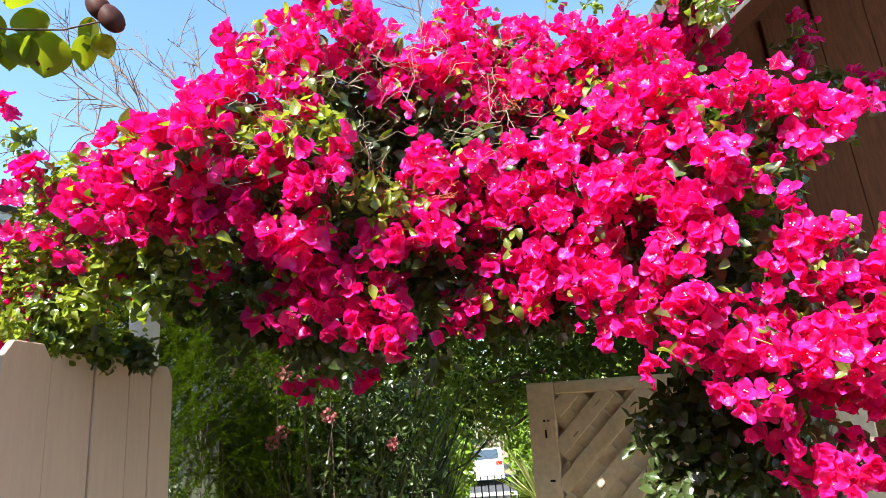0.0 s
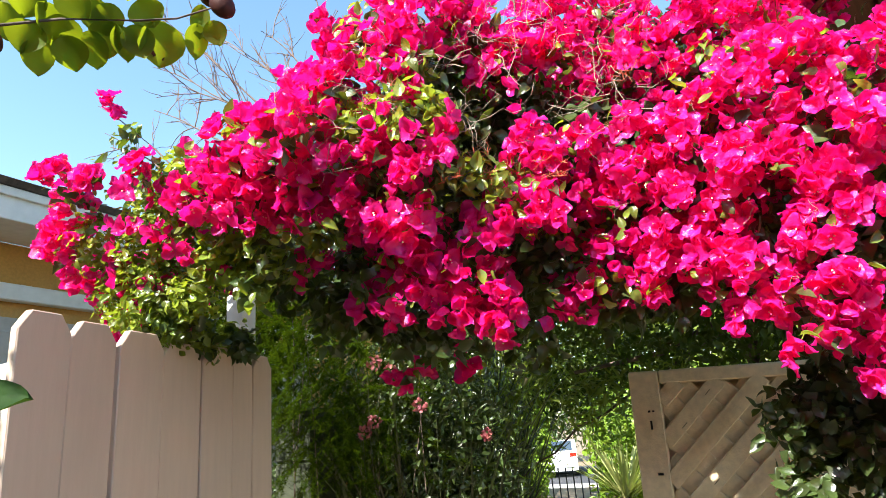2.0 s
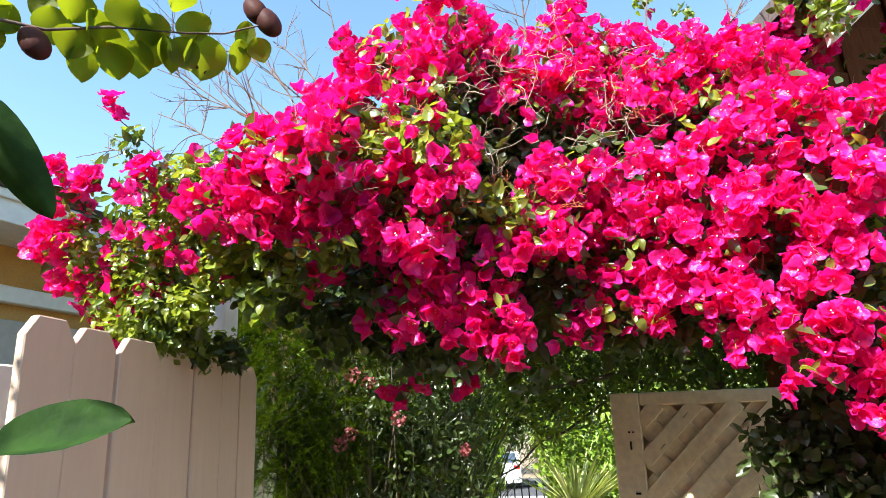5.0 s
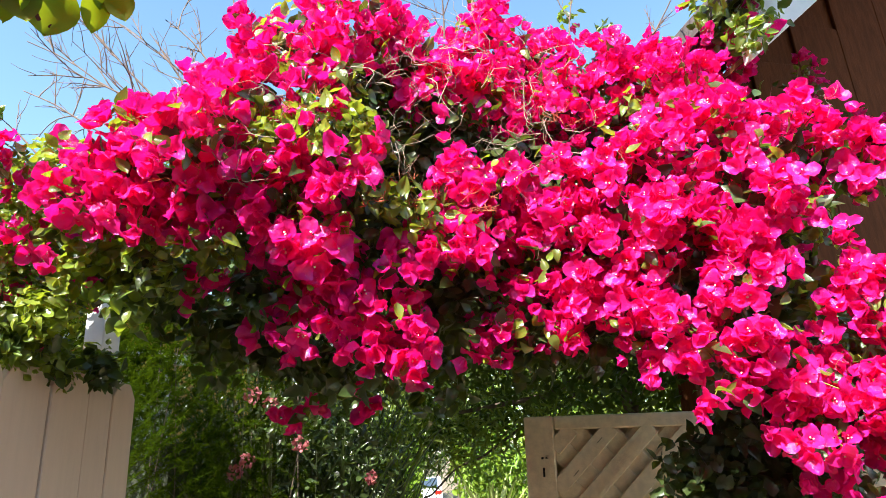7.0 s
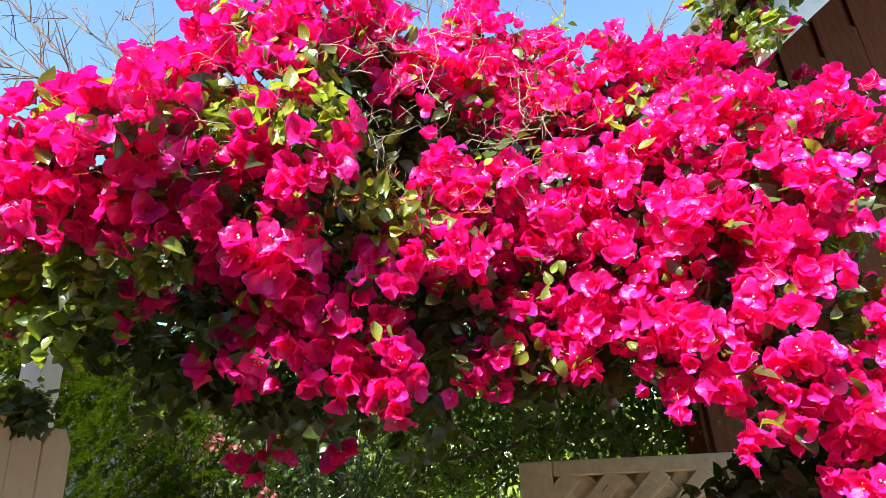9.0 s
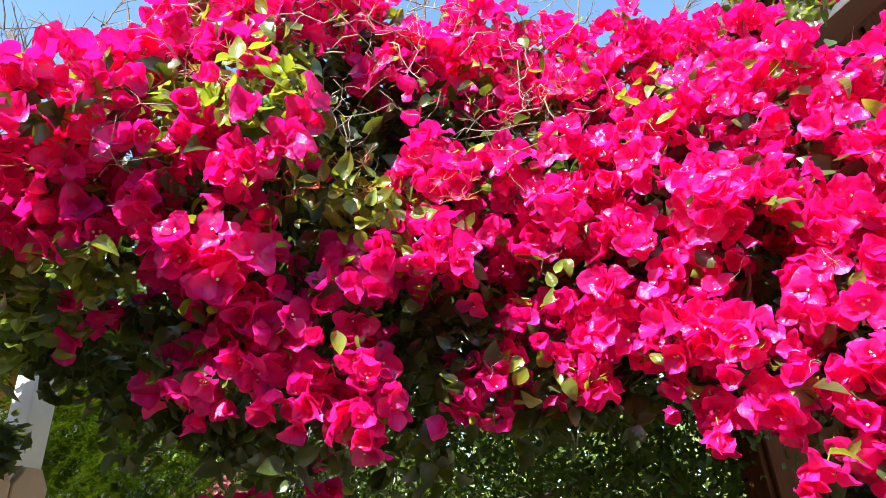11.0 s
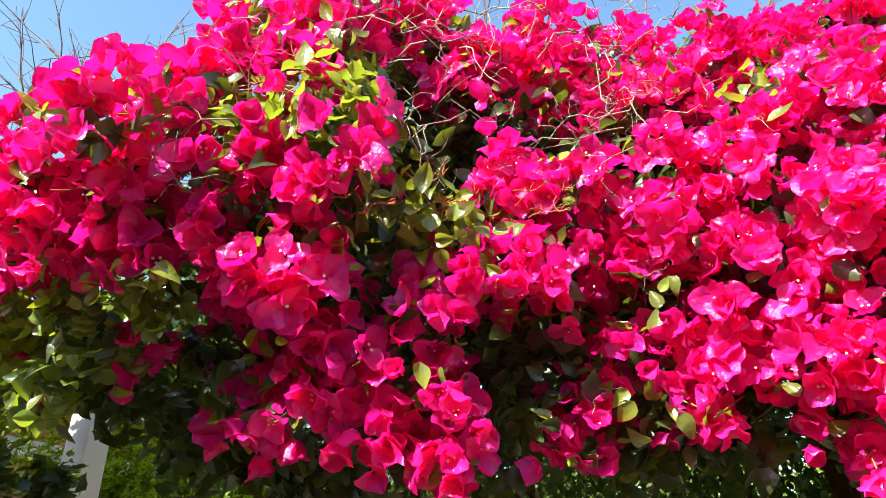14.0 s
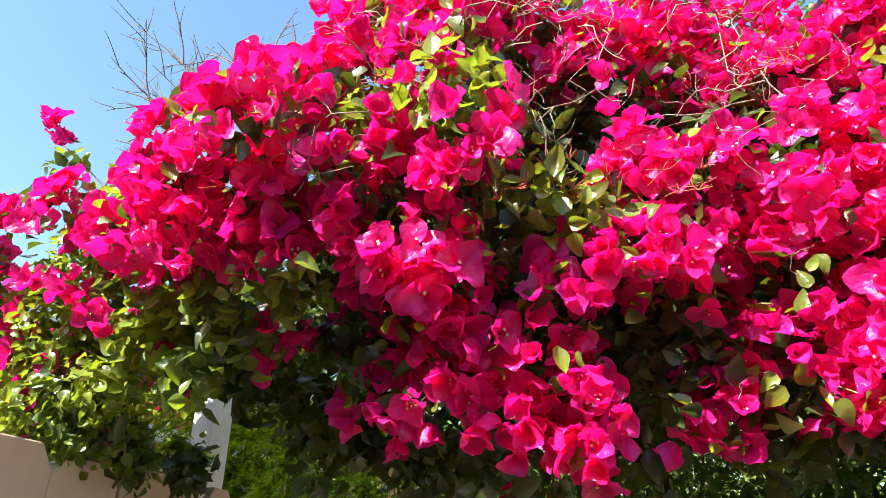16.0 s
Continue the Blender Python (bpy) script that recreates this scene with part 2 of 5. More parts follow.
def leaf_shape(seed, length=0.055, width=0.036, fine=False):
    """A folded, curled leaf; fine ones for those that lie in front."""
    r = random.Random(seed)
    v, f = sheet(length, width, 0.9, r.uniform(0.3, 1.0), r.choice((-1, 1)) * r.uniform(0.3, 1.3), 7 if fine else 4, 0.05, seed, (-1, -0.5, 0, 0.5, 1) if fine else (-1, 0, 1))
    return v, f, [0] * len(f)


BLOSSOMS = [blossom(100 + i, (1, 0, 2, 1, 0, 0, 2, 1, 0, 3, 0, 1)[i]) for i in range(12)]
LEAVES = [leaf_shape(200 + i, fine=True) for i in range(6)]
INNER_LEAVES = [leaf_shape(200 + i) for i in range(6)]

flower_places, flower_axes = [], []
leaf_places, leaf_axes, leaf_kind = [], [], []
LUMPS = []


def bloom(x, y, z, r, dense=1.0, green=0.09):
    LUMPS.append((x, y, z, r, dense, green, "bloom"))


CLEAR = []


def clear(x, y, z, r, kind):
    """A gap among the blossoms: leaves, bare twigs or leaves coloured dark for shade."""
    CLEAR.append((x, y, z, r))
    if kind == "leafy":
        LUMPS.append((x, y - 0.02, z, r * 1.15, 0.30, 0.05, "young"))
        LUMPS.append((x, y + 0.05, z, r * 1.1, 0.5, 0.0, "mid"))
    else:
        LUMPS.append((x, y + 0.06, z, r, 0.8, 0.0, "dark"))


# shade picks a lighter or darker leaf colour, standing for sun or shade
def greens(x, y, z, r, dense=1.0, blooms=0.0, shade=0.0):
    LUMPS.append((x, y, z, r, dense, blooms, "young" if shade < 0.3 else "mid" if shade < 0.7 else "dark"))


bloom(-0.720, 1.035, 2.297, 0.080, 0.65)
bloom(-0.613, 1.106, 2.368, 0.098, 0.65)
bloom(-0.532, 1.202, 2.333, 0.079, 0.7)
bloom(-0.379, 1.422, 2.436, 0.105)
bloom(-0.239, 1.486, 2.405, 0.090)
bloom(-0.10, 1.46, 2.335, 0.086)
bloom(0.05, 1.52, 2.345, 0.086)
bloom(0.22, 1.67, 2.425, 0.085)
bloom(0.09, 1.39, 2.18, 0.077)
bloom(-0.04, 1.47, 2.24, 0.083)
bloom(-0.20, 1.41, 2.25, 0.084)
bloom(-0.343, 1.323, 2.232, 0.081)
bloom(-0.475, 1.229, 2.213, 0.078)
bloom(-0.651, 1.040, 2.185, 0.072)
bloom(-0.805, 0.980, 2.116, 0.063, 0.7)
bloom(-0.845, 0.887, 2.015, 0.055, 0.7)
bloom(-0.998, 0.940, 2.047, 0.072)
bloom(-0.829, 0.998, 1.999, 0.081)
bloom(-0.966, 0.990, 1.990, 0.094)
bloom(-1.101, 1.080, 1.995, 0.068)
bloom(-0.888, 1.013, 1.934, 0.055)
bloom(-0.614, 1.066, 1.960, 0.059)
bloom(-0.704, 1.029, 1.969, 0.045)
bloom(-0.751, 1.059, 1.934, 0.070)
bloom(-0.718, 1.101, 1.854, 0.093)
bloom(-0.696, 1.177, 1.784, 0.079)
bloom(-0.811, 1.193, 1.748, 0.042)
bloom(-0.571, 1.161, 1.778, 0.070)
bloom(-0.548, 1.251, 1.716, 0.047)
bloom(-0.435, 1.216, 2.001, 0.062)
bloom(-0.344, 1.270, 2.041, 0.063)
bloom(-0.436, 1.203, 1.861, 0.071)
bloom(-0.249, 1.268, 1.975, 0.085)
bloom(-0.11, 1.30, 1.97, 0.107)
bloom(0.02, 1.32, 2.05, 0.107)
bloom(0.13, 1.31, 2.03, 0.093)
bloom(0.22, 1.33, 2.02, 0.075)
bloom(0.11, 1.28, 1.90, 0.098)
bloom(-0.02, 1.26, 1.86, 0.099)
bloom(-0.15, 1.31, 1.85, 0.095)
bloom(-0.297, 1.316, 1.853, 0.086)
bloom(-0.317, 1.327, 1.735, 0.085)
bloom(-0.393, 1.305, 1.684, 0.049)
bloom(-0.17, 1.34, 1.72, 0.094)
bloom(-0.04, 1.27, 1.72, 0.087)
bloom(0.08, 1.27, 1.75, 0.085)
bloom(0.04, 1.27, 1.62, 0.083)
bloom(-0.10, 1.32, 1.68, 0.055)
bloom(0.11, 1.29, 1.59, 0.073)
bloom(0.15, 1.30, 1.49, 0.058)
bloom(-0.75, 1.16, 1.725, 0.042)
bloom(-0.69, 1.17, 1.71, 0.050)
bloom(-0.62, 1.18, 1.69, 0.045)
bloom(-0.55, 1.20, 1.665, 0.038)
bloom(-0.83, 1.17, 1.80, 0.045)
bloom(-0.935, 1.53, 1.583, 0.030)
bloom(-0.75, 1.52, 1.583, 0.032)
bloom(-0.942, 1.144, 1.819, 0.029)
bloom(-1.518, 0.980, 2.140, 0.043, 0.6)
bloom(-1.595, 0.963, 2.098, 0.064, 0.7)
bloom(-1.697, 1.031, 2.012, 0.064, 0.6)
bloom(-1.725, 1.172, 1.928, 0.078, 0.8)
bloom(-1.626, 1.172, 1.838, 0.068)
bloom(-1.289, 1.040, 1.961, 0.040)
bloom(-1.340, 0.972, 2.080, 0.043, 0.4)
bloom(0.37, 1.43, 1.50, 0.085)
bloom(0.25, 1.40, 1.35, 0.078)
bloom(0.35, 1.44, 1.33, 0.063)
bloom(0.18, 1.31, 1.52, 0.042)
bloom(0.14, 1.29, 1.46, 0.041)
bloom(-1.133, 0.975, 2.004, 0.054, 0.9)
bloom(-1.182, 0.972, 1.990, 0.040, 0.8)
bloom(-1.149, 1.001, 1.987, 0.036, 0.8)
bloom(-0.972, 1.048, 2.167, 0.040, 0.8)
bloom(-0.917, 1.046, 2.192, 0.040, 0.8)
bloom(-0.862, 1.043, 2.200, 0.040, 0.8)
bloom(-0.884, 1.050, 2.141, 0.036, 0.8)
bloom(-0.835, 1.043, 2.215, 0.036, 0.8)
bloom(-0.835, 1.106, 2.217, 0.040, 0.8)
bloom(-0.818, 1.106, 2.262, 0.040, 0.8)
bloom(-0.855, 1.109, 2.184, 0.036, 0.8)
bloom(-0.773, 1.106, 2.306, 0.036, 0.8)
greens(-0.388, 1.504, 2.316, 0.095, 1.2, 0.0, 0.9)
greens(-0.277, 1.569, 2.323, 0.098, 1.2, 0.0, 0.9)
greens(-0.15, 1.62, 2.32, 0.10, 1.2, 0.0, 0.9)
greens(-0.648, 1.266, 2.350, 0.062, 1.1, 0.05, 0.6)
greens(-0.572, 1.294, 2.339, 0.054, 1.1, 0.05, 0.6)
greens(-0.728, 1.014, 2.057, 0.052, 0.45, 0.12, 0.1)
greens(-0.602, 1.006, 2.048, 0.067, 0.45, 0.12, 0.1)
greens(-0.506, 1.115, 1.919, 0.056, 0.4, 0.12, 0.1)
greens(-1.289, 1.065, 2.080, 0.090, 0.7, 0.12, 0.1)
greens(-1.433, 1.083, 2.012, 0.080, 0.7, 0.12, 0.1)
greens(-1.263, 1.108, 1.961, 0.093, 0.7, 0.12, 0.1)
greens(-1.459, 1.091, 1.927, 0.082, 0.7, 0.12, 0.1)
greens(-1.563, 1.307, 1.901, 0.120, 0.7, 0.12, 0.1)
greens(-1.437, 1.172, 1.874, 0.083, 1.0, 0.06, 0.1)
greens(-1.603, 1.048, 1.987, 0.071, 0.7, 0.12, 0.1)
greens(-1.212, 1.208, 1.919, 0.074, 0.9, 0.0, 0.4)
greens(-1.107, 1.225, 1.828, 0.082, 0.9, 0.0, 0.9)
greens(-0.967, 1.236, 1.766, 0.080, 0.9, 0.0, 0.9)
greens(-0.842, 1.117, 1.810, 0.061, 0.9, 0.0, 0.9)
greens(-0.650, 1.227, 1.658, 0.084, 0.9, 0.0, 0.9)
greens(-0.438, 1.259, 1.767, 0.072, 0.9, 0.0, 0.9)
greens(-0.343, 1.306, 2.137, 0.066, 0.9, 0.0, 0.9)
greens(-0.210, 1.358, 1.680, 0.060, 0.9, 0.0, 0.9)
greens(-0.327, 1.358, 1.657, 0.059, 0.9, 0.0, 0.9)
greens(-0.54, 1.35, 1.62, 0.076, 0.9, 0.0, 0.9)
greens(0.24, 1.40, 1.88, 0.05, 0.8, 0.05, 0.5)
greens(-0.780, 1.280, 1.676, 0.077, 0.9, 0.0, 0.9)

# the body of the vine behind its face, its green darkened for shade
# the rearmost lumps are added to keep the sun off the gate
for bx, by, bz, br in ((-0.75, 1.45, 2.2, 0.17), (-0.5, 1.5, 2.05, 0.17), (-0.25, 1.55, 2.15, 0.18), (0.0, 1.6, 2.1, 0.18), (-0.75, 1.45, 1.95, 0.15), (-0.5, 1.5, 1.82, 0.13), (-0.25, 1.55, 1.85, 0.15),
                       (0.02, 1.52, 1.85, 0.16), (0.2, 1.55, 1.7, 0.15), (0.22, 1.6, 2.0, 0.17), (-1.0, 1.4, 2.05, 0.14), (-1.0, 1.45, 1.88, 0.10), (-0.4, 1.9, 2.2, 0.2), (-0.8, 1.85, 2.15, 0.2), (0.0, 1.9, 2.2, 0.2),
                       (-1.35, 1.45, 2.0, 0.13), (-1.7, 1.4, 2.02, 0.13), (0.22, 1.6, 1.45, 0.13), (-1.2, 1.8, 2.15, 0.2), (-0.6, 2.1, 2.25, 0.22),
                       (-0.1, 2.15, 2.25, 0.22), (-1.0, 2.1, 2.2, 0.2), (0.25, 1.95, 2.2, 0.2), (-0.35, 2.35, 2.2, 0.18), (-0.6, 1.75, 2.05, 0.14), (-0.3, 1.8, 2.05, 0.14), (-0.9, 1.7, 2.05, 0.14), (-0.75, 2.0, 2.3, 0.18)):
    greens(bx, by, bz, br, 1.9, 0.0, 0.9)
# leaves inside the face of the vine, coloured dark for shade
greens(-0.611, 1.177, 2.057, 0.099, 1.0, 0.0, 0.9)
greens(-0.792, 1.132, 2.057, 0.090, 1.0, 0.0, 0.9)
greens(-0.900, 1.159, 2.057, 0.090, 1.0, 0.0, 0.9)
greens(-0.476, 1.270, 2.150, 0.093, 1.0, 0.0, 0.9)
greens(-0.657, 1.204, 2.261, 0.089, 1.0, 0.0, 0.9)
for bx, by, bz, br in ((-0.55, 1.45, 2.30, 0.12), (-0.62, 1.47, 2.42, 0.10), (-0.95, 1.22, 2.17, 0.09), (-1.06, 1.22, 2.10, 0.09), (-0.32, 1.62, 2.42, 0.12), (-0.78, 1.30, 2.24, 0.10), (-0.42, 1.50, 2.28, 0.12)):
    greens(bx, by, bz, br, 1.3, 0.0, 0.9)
for bx, by, bz, br in ((-0.86, 1.32, 2.26, 0.08), (-0.80, 1.38, 2.32, 0.09), (-0.72, 1.42, 2.28, 0.09), (-0.95, 1.27, 2.27, 0.06), (-0.62, 1.42, 2.22, 0.09)):
    greens(bx, by, bz, br, 1.1, 0.02, 0.6)
# ivy-like leaves over the fence and round the post
greens(-1.419, 1.127, 1.820, 0.092, 1.0, 0.02, 0.4)
greens(-1.563, 1.136, 1.856, 0.092, 1.0, 0.06, 0.1)
greens(-1.392, 1.154, 1.748, 0.064, 1.0, 0.0, 0.4)
greens(-1.44, 1.36, 1.72, 0.05, 0.9, 0.0, 0.9)
greens(-1.545, 1.262, 1.766, 0.083, 1.0, 0.0, 0.4)
greens(-1.093, 1.333, 1.793, 0.069, 1.0, 0.0, 0.9)
greens(-1.074, 1.345, 1.731, 0.070, 1.0, 0.0, 0.9)
greens(-0.984, 1.336, 1.775, 0.074, 1.4, 0.0, 0.9)
greens(-0.908, 1.348, 1.713, 0.065, 1.4, 0.0, 0.9)
greens(-0.818, 1.338, 1.667, 0.066, 1.4, 0.0, 0.9)
greens(-1.042, 1.427, 1.828, 0.083, 1.4, 0.0, 0.9)
greens(-1.182, 1.244, 1.873, 0.055, 0.8, 0.0, 0.4)
greens(-1.257, 1.262, 1.901, 0.083, 1.0, 0.0, 0.4)
greens(-1.198, 1.191, 1.911, 0.078, 1.0, 0.0, 0.4)
greens(-1.43, 1.02, 1.75, 0.035, 1.0, 0.0, 0.2)
greens(-1.46, 1.16, 1.75, 0.045, 1.0, 0.0, 0.4)
greens(-1.47, 1.30, 1.74, 0.05, 1.0, 0.0, 0.4)
greens(-1.42, 1.28, 1.69, 0.03, 0.8, 0.0, 0.4)
greens(-1.50, 1.45, 1.74, 0.06, 1.0, 0.0, 0.6)
# leaves hanging at the gate side, their green darkened for shade
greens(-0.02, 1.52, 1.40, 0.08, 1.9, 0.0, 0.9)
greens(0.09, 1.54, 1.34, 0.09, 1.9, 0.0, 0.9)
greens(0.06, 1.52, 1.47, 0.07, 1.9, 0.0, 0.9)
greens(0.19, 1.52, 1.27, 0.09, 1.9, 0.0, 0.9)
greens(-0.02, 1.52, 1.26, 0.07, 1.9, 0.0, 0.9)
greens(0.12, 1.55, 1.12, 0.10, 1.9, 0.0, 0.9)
# sunlit leaves under the lifted edge of the blossoms
greens(-1.05, 1.07, 1.88, 0.050, 0.8, 0.0, 0.4)
greens(-1.14, 1.08, 1.92, 0.050, 0.8, 0.0, 0.1)
greens(-1.00, 1.08, 1.82, 0.050, 0.8, 0.0, 0.4)
greens(-1.22, 1.10, 1.87, 0.060, 0.8, 0.0, 0.1)
greens(-0.88, 1.06, 1.86, 0.040, 0.7, 0.0, 0.1)
greens(-1.12, 1.12, 1.80, 0.050, 0.8, 0.0, 0.4)
greens(-1.30, 1.10, 1.80, 0.055, 0.8, 0.0, 0.1)
# shoots with leaves that stand above the rest
greens(0.19, 1.50, 2.50, 0.06, 0.6, 0.12, 0.5)
greens(0.30, 1.52, 2.47, 0.06, 0.6, 0.1, 0.5)
greens(0.25, 1.47, 2.38, 0.05, 0.6, 0.1, 0.5)
greens(0.26, 1.54, 2.54, 0.05, 0.6, 0.05, 0.5)
greens(0.24, 1.54, 2.44, 0.06, 0.7, 0.1, 0.5)
greens(0.22, 1.60, 2.60, 0.06, 0.6, 0.15, 0.5)
greens(-0.15, 1.90, 2.86, 0.035, 0.6, 0.1, 0.5)
greens(-0.04, 1.88, 2.76, 0.03, 0.6, 0.1, 0.5)
greens(-1.315, 1.125, 2.123, 0.085, 0.6, 0.0, 0.5)
greens(-1.433, 1.108, 2.106, 0.076, 0.6, 0.0, 0.5)
greens(-1.239, 1.154, 2.108, 0.072, 0.6, 0.0, 0.5)
greens(-1.467, 1.023, 2.234, 0.043, 0.35, 0.0, 0.5)
bloom(-1.510, 1.000, 2.325, 0.016)
bloom(0.28, 1.42, 2.01, 0.065)
bloom(0.35, 1.40, 2.01, 0.062)
bloom(0.42, 1.40, 2.02, 0.050)
bloom(0.44, 1.38, 1.98, 0.040)
bloom(0.36, 1.39, 1.95, 0.050)
bloom(0.25, 1.36, 1.87, 0.040)
bloom(0.27, 1.36, 1.76, 0.060)
bloom(0.32, 1.36, 1.72, 0.060)
bloom(0.39, 1.36, 1.72, 0.060)
bloom(0.25, 1.36, 1.63, 0.060)
bloom(0.32, 1.34, 1.63, 0.070)
bloom(0.38, 1.36, 1.60, 0.060)
bloom(0.28, 1.35, 1.53, 0.070)
bloom(0.22, 1.36, 1.51, 0.060)
bloom(0.35, 1.36, 1.50, 0.070)
# blossoms in the shade under the eaves
bloom(0.59, 2.20, 2.60, 0.07, 0.12)
bloom(0.81, 2.20, 2.40, 0.07, 0.12)
bloom(0.72, 2.20, 2.40, 0.07, 0.12)
greens(0.68, 2.24, 2.45, 0.10, 0.6, 0.0, 0.9)
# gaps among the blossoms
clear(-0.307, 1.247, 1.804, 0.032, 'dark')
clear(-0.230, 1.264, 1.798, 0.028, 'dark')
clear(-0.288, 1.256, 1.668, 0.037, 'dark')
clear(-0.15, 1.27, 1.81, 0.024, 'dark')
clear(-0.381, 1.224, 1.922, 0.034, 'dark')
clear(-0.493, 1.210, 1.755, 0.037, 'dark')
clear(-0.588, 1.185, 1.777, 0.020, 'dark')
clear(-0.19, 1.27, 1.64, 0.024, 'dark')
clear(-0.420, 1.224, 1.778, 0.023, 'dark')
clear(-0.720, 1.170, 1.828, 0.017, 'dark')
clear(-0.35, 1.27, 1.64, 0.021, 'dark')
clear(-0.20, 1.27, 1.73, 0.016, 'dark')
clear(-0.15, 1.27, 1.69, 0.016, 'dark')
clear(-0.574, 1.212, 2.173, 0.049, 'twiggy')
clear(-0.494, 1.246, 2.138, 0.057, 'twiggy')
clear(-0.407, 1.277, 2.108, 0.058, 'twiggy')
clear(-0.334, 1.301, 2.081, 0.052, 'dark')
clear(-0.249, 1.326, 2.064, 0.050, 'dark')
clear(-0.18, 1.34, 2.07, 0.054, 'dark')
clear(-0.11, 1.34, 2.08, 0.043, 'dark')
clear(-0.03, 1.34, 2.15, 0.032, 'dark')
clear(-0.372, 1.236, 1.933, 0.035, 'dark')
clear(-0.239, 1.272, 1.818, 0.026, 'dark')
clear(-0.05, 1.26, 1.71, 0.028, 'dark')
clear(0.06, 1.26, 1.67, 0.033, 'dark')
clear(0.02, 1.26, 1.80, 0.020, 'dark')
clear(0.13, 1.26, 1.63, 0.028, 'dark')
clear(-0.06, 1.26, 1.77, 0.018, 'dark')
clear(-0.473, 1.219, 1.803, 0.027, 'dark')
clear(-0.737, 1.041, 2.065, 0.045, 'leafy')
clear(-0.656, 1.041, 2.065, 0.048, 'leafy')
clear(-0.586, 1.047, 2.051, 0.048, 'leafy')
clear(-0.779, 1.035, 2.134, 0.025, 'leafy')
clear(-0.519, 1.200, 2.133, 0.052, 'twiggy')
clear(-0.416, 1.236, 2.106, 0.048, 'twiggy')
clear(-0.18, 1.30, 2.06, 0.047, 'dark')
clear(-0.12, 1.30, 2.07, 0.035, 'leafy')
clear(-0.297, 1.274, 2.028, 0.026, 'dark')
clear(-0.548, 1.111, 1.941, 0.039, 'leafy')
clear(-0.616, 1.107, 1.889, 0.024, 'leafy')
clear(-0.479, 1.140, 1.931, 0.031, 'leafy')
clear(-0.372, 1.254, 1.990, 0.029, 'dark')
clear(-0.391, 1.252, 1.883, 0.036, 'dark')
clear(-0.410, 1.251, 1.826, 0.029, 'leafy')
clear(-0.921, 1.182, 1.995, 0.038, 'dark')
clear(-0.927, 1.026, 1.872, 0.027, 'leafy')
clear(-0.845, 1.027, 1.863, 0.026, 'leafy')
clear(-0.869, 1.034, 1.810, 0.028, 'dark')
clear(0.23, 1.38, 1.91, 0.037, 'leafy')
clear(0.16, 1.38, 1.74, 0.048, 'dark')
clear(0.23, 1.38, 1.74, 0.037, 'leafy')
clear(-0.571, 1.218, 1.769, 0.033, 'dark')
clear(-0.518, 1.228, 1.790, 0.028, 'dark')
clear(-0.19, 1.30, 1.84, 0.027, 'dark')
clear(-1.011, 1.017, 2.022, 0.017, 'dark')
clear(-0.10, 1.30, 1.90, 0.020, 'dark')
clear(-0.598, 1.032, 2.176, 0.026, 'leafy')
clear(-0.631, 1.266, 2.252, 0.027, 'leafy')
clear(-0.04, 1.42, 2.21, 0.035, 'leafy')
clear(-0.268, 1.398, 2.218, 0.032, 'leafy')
clear(-0.361, 1.364, 2.257, 0.026, 'leafy')
clear(-0.845, 1.014, 2.065, 0.025, 'leafy')
clear(-1.096, 1.021, 1.951, 0.017, 'leafy')
clear(-1.220, 1.009, 2.125, 0.020, 'leafy')
clear(-0.703, 1.028, 2.219, 0.016, 'leafy')
clear(-0.230, 1.293, 1.937, 0.020, 'leafy')
clear(-0.09, 1.26, 1.80, 0.026, 'dark')
clear(-0.21, 1.26, 1.82, 0.022, 'dark')
clear(-0.11, 1.26, 1.66, 0.030, 'dark')
clear(-0.03, 1.26, 1.78, 0.026, 'dark')
clear(-0.00, 1.26, 1.67, 0.032, 'dark')
clear(0.09, 1.26, 1.67, 0.026, 'dark')
clear(-0.26, 1.26, 1.66, 0.022, 'dark')
clear(-0.17, 1.26, 1.74, 0.020, 'dark')
clear(0.01, 1.26, 1.59, 0.028, 'dark')


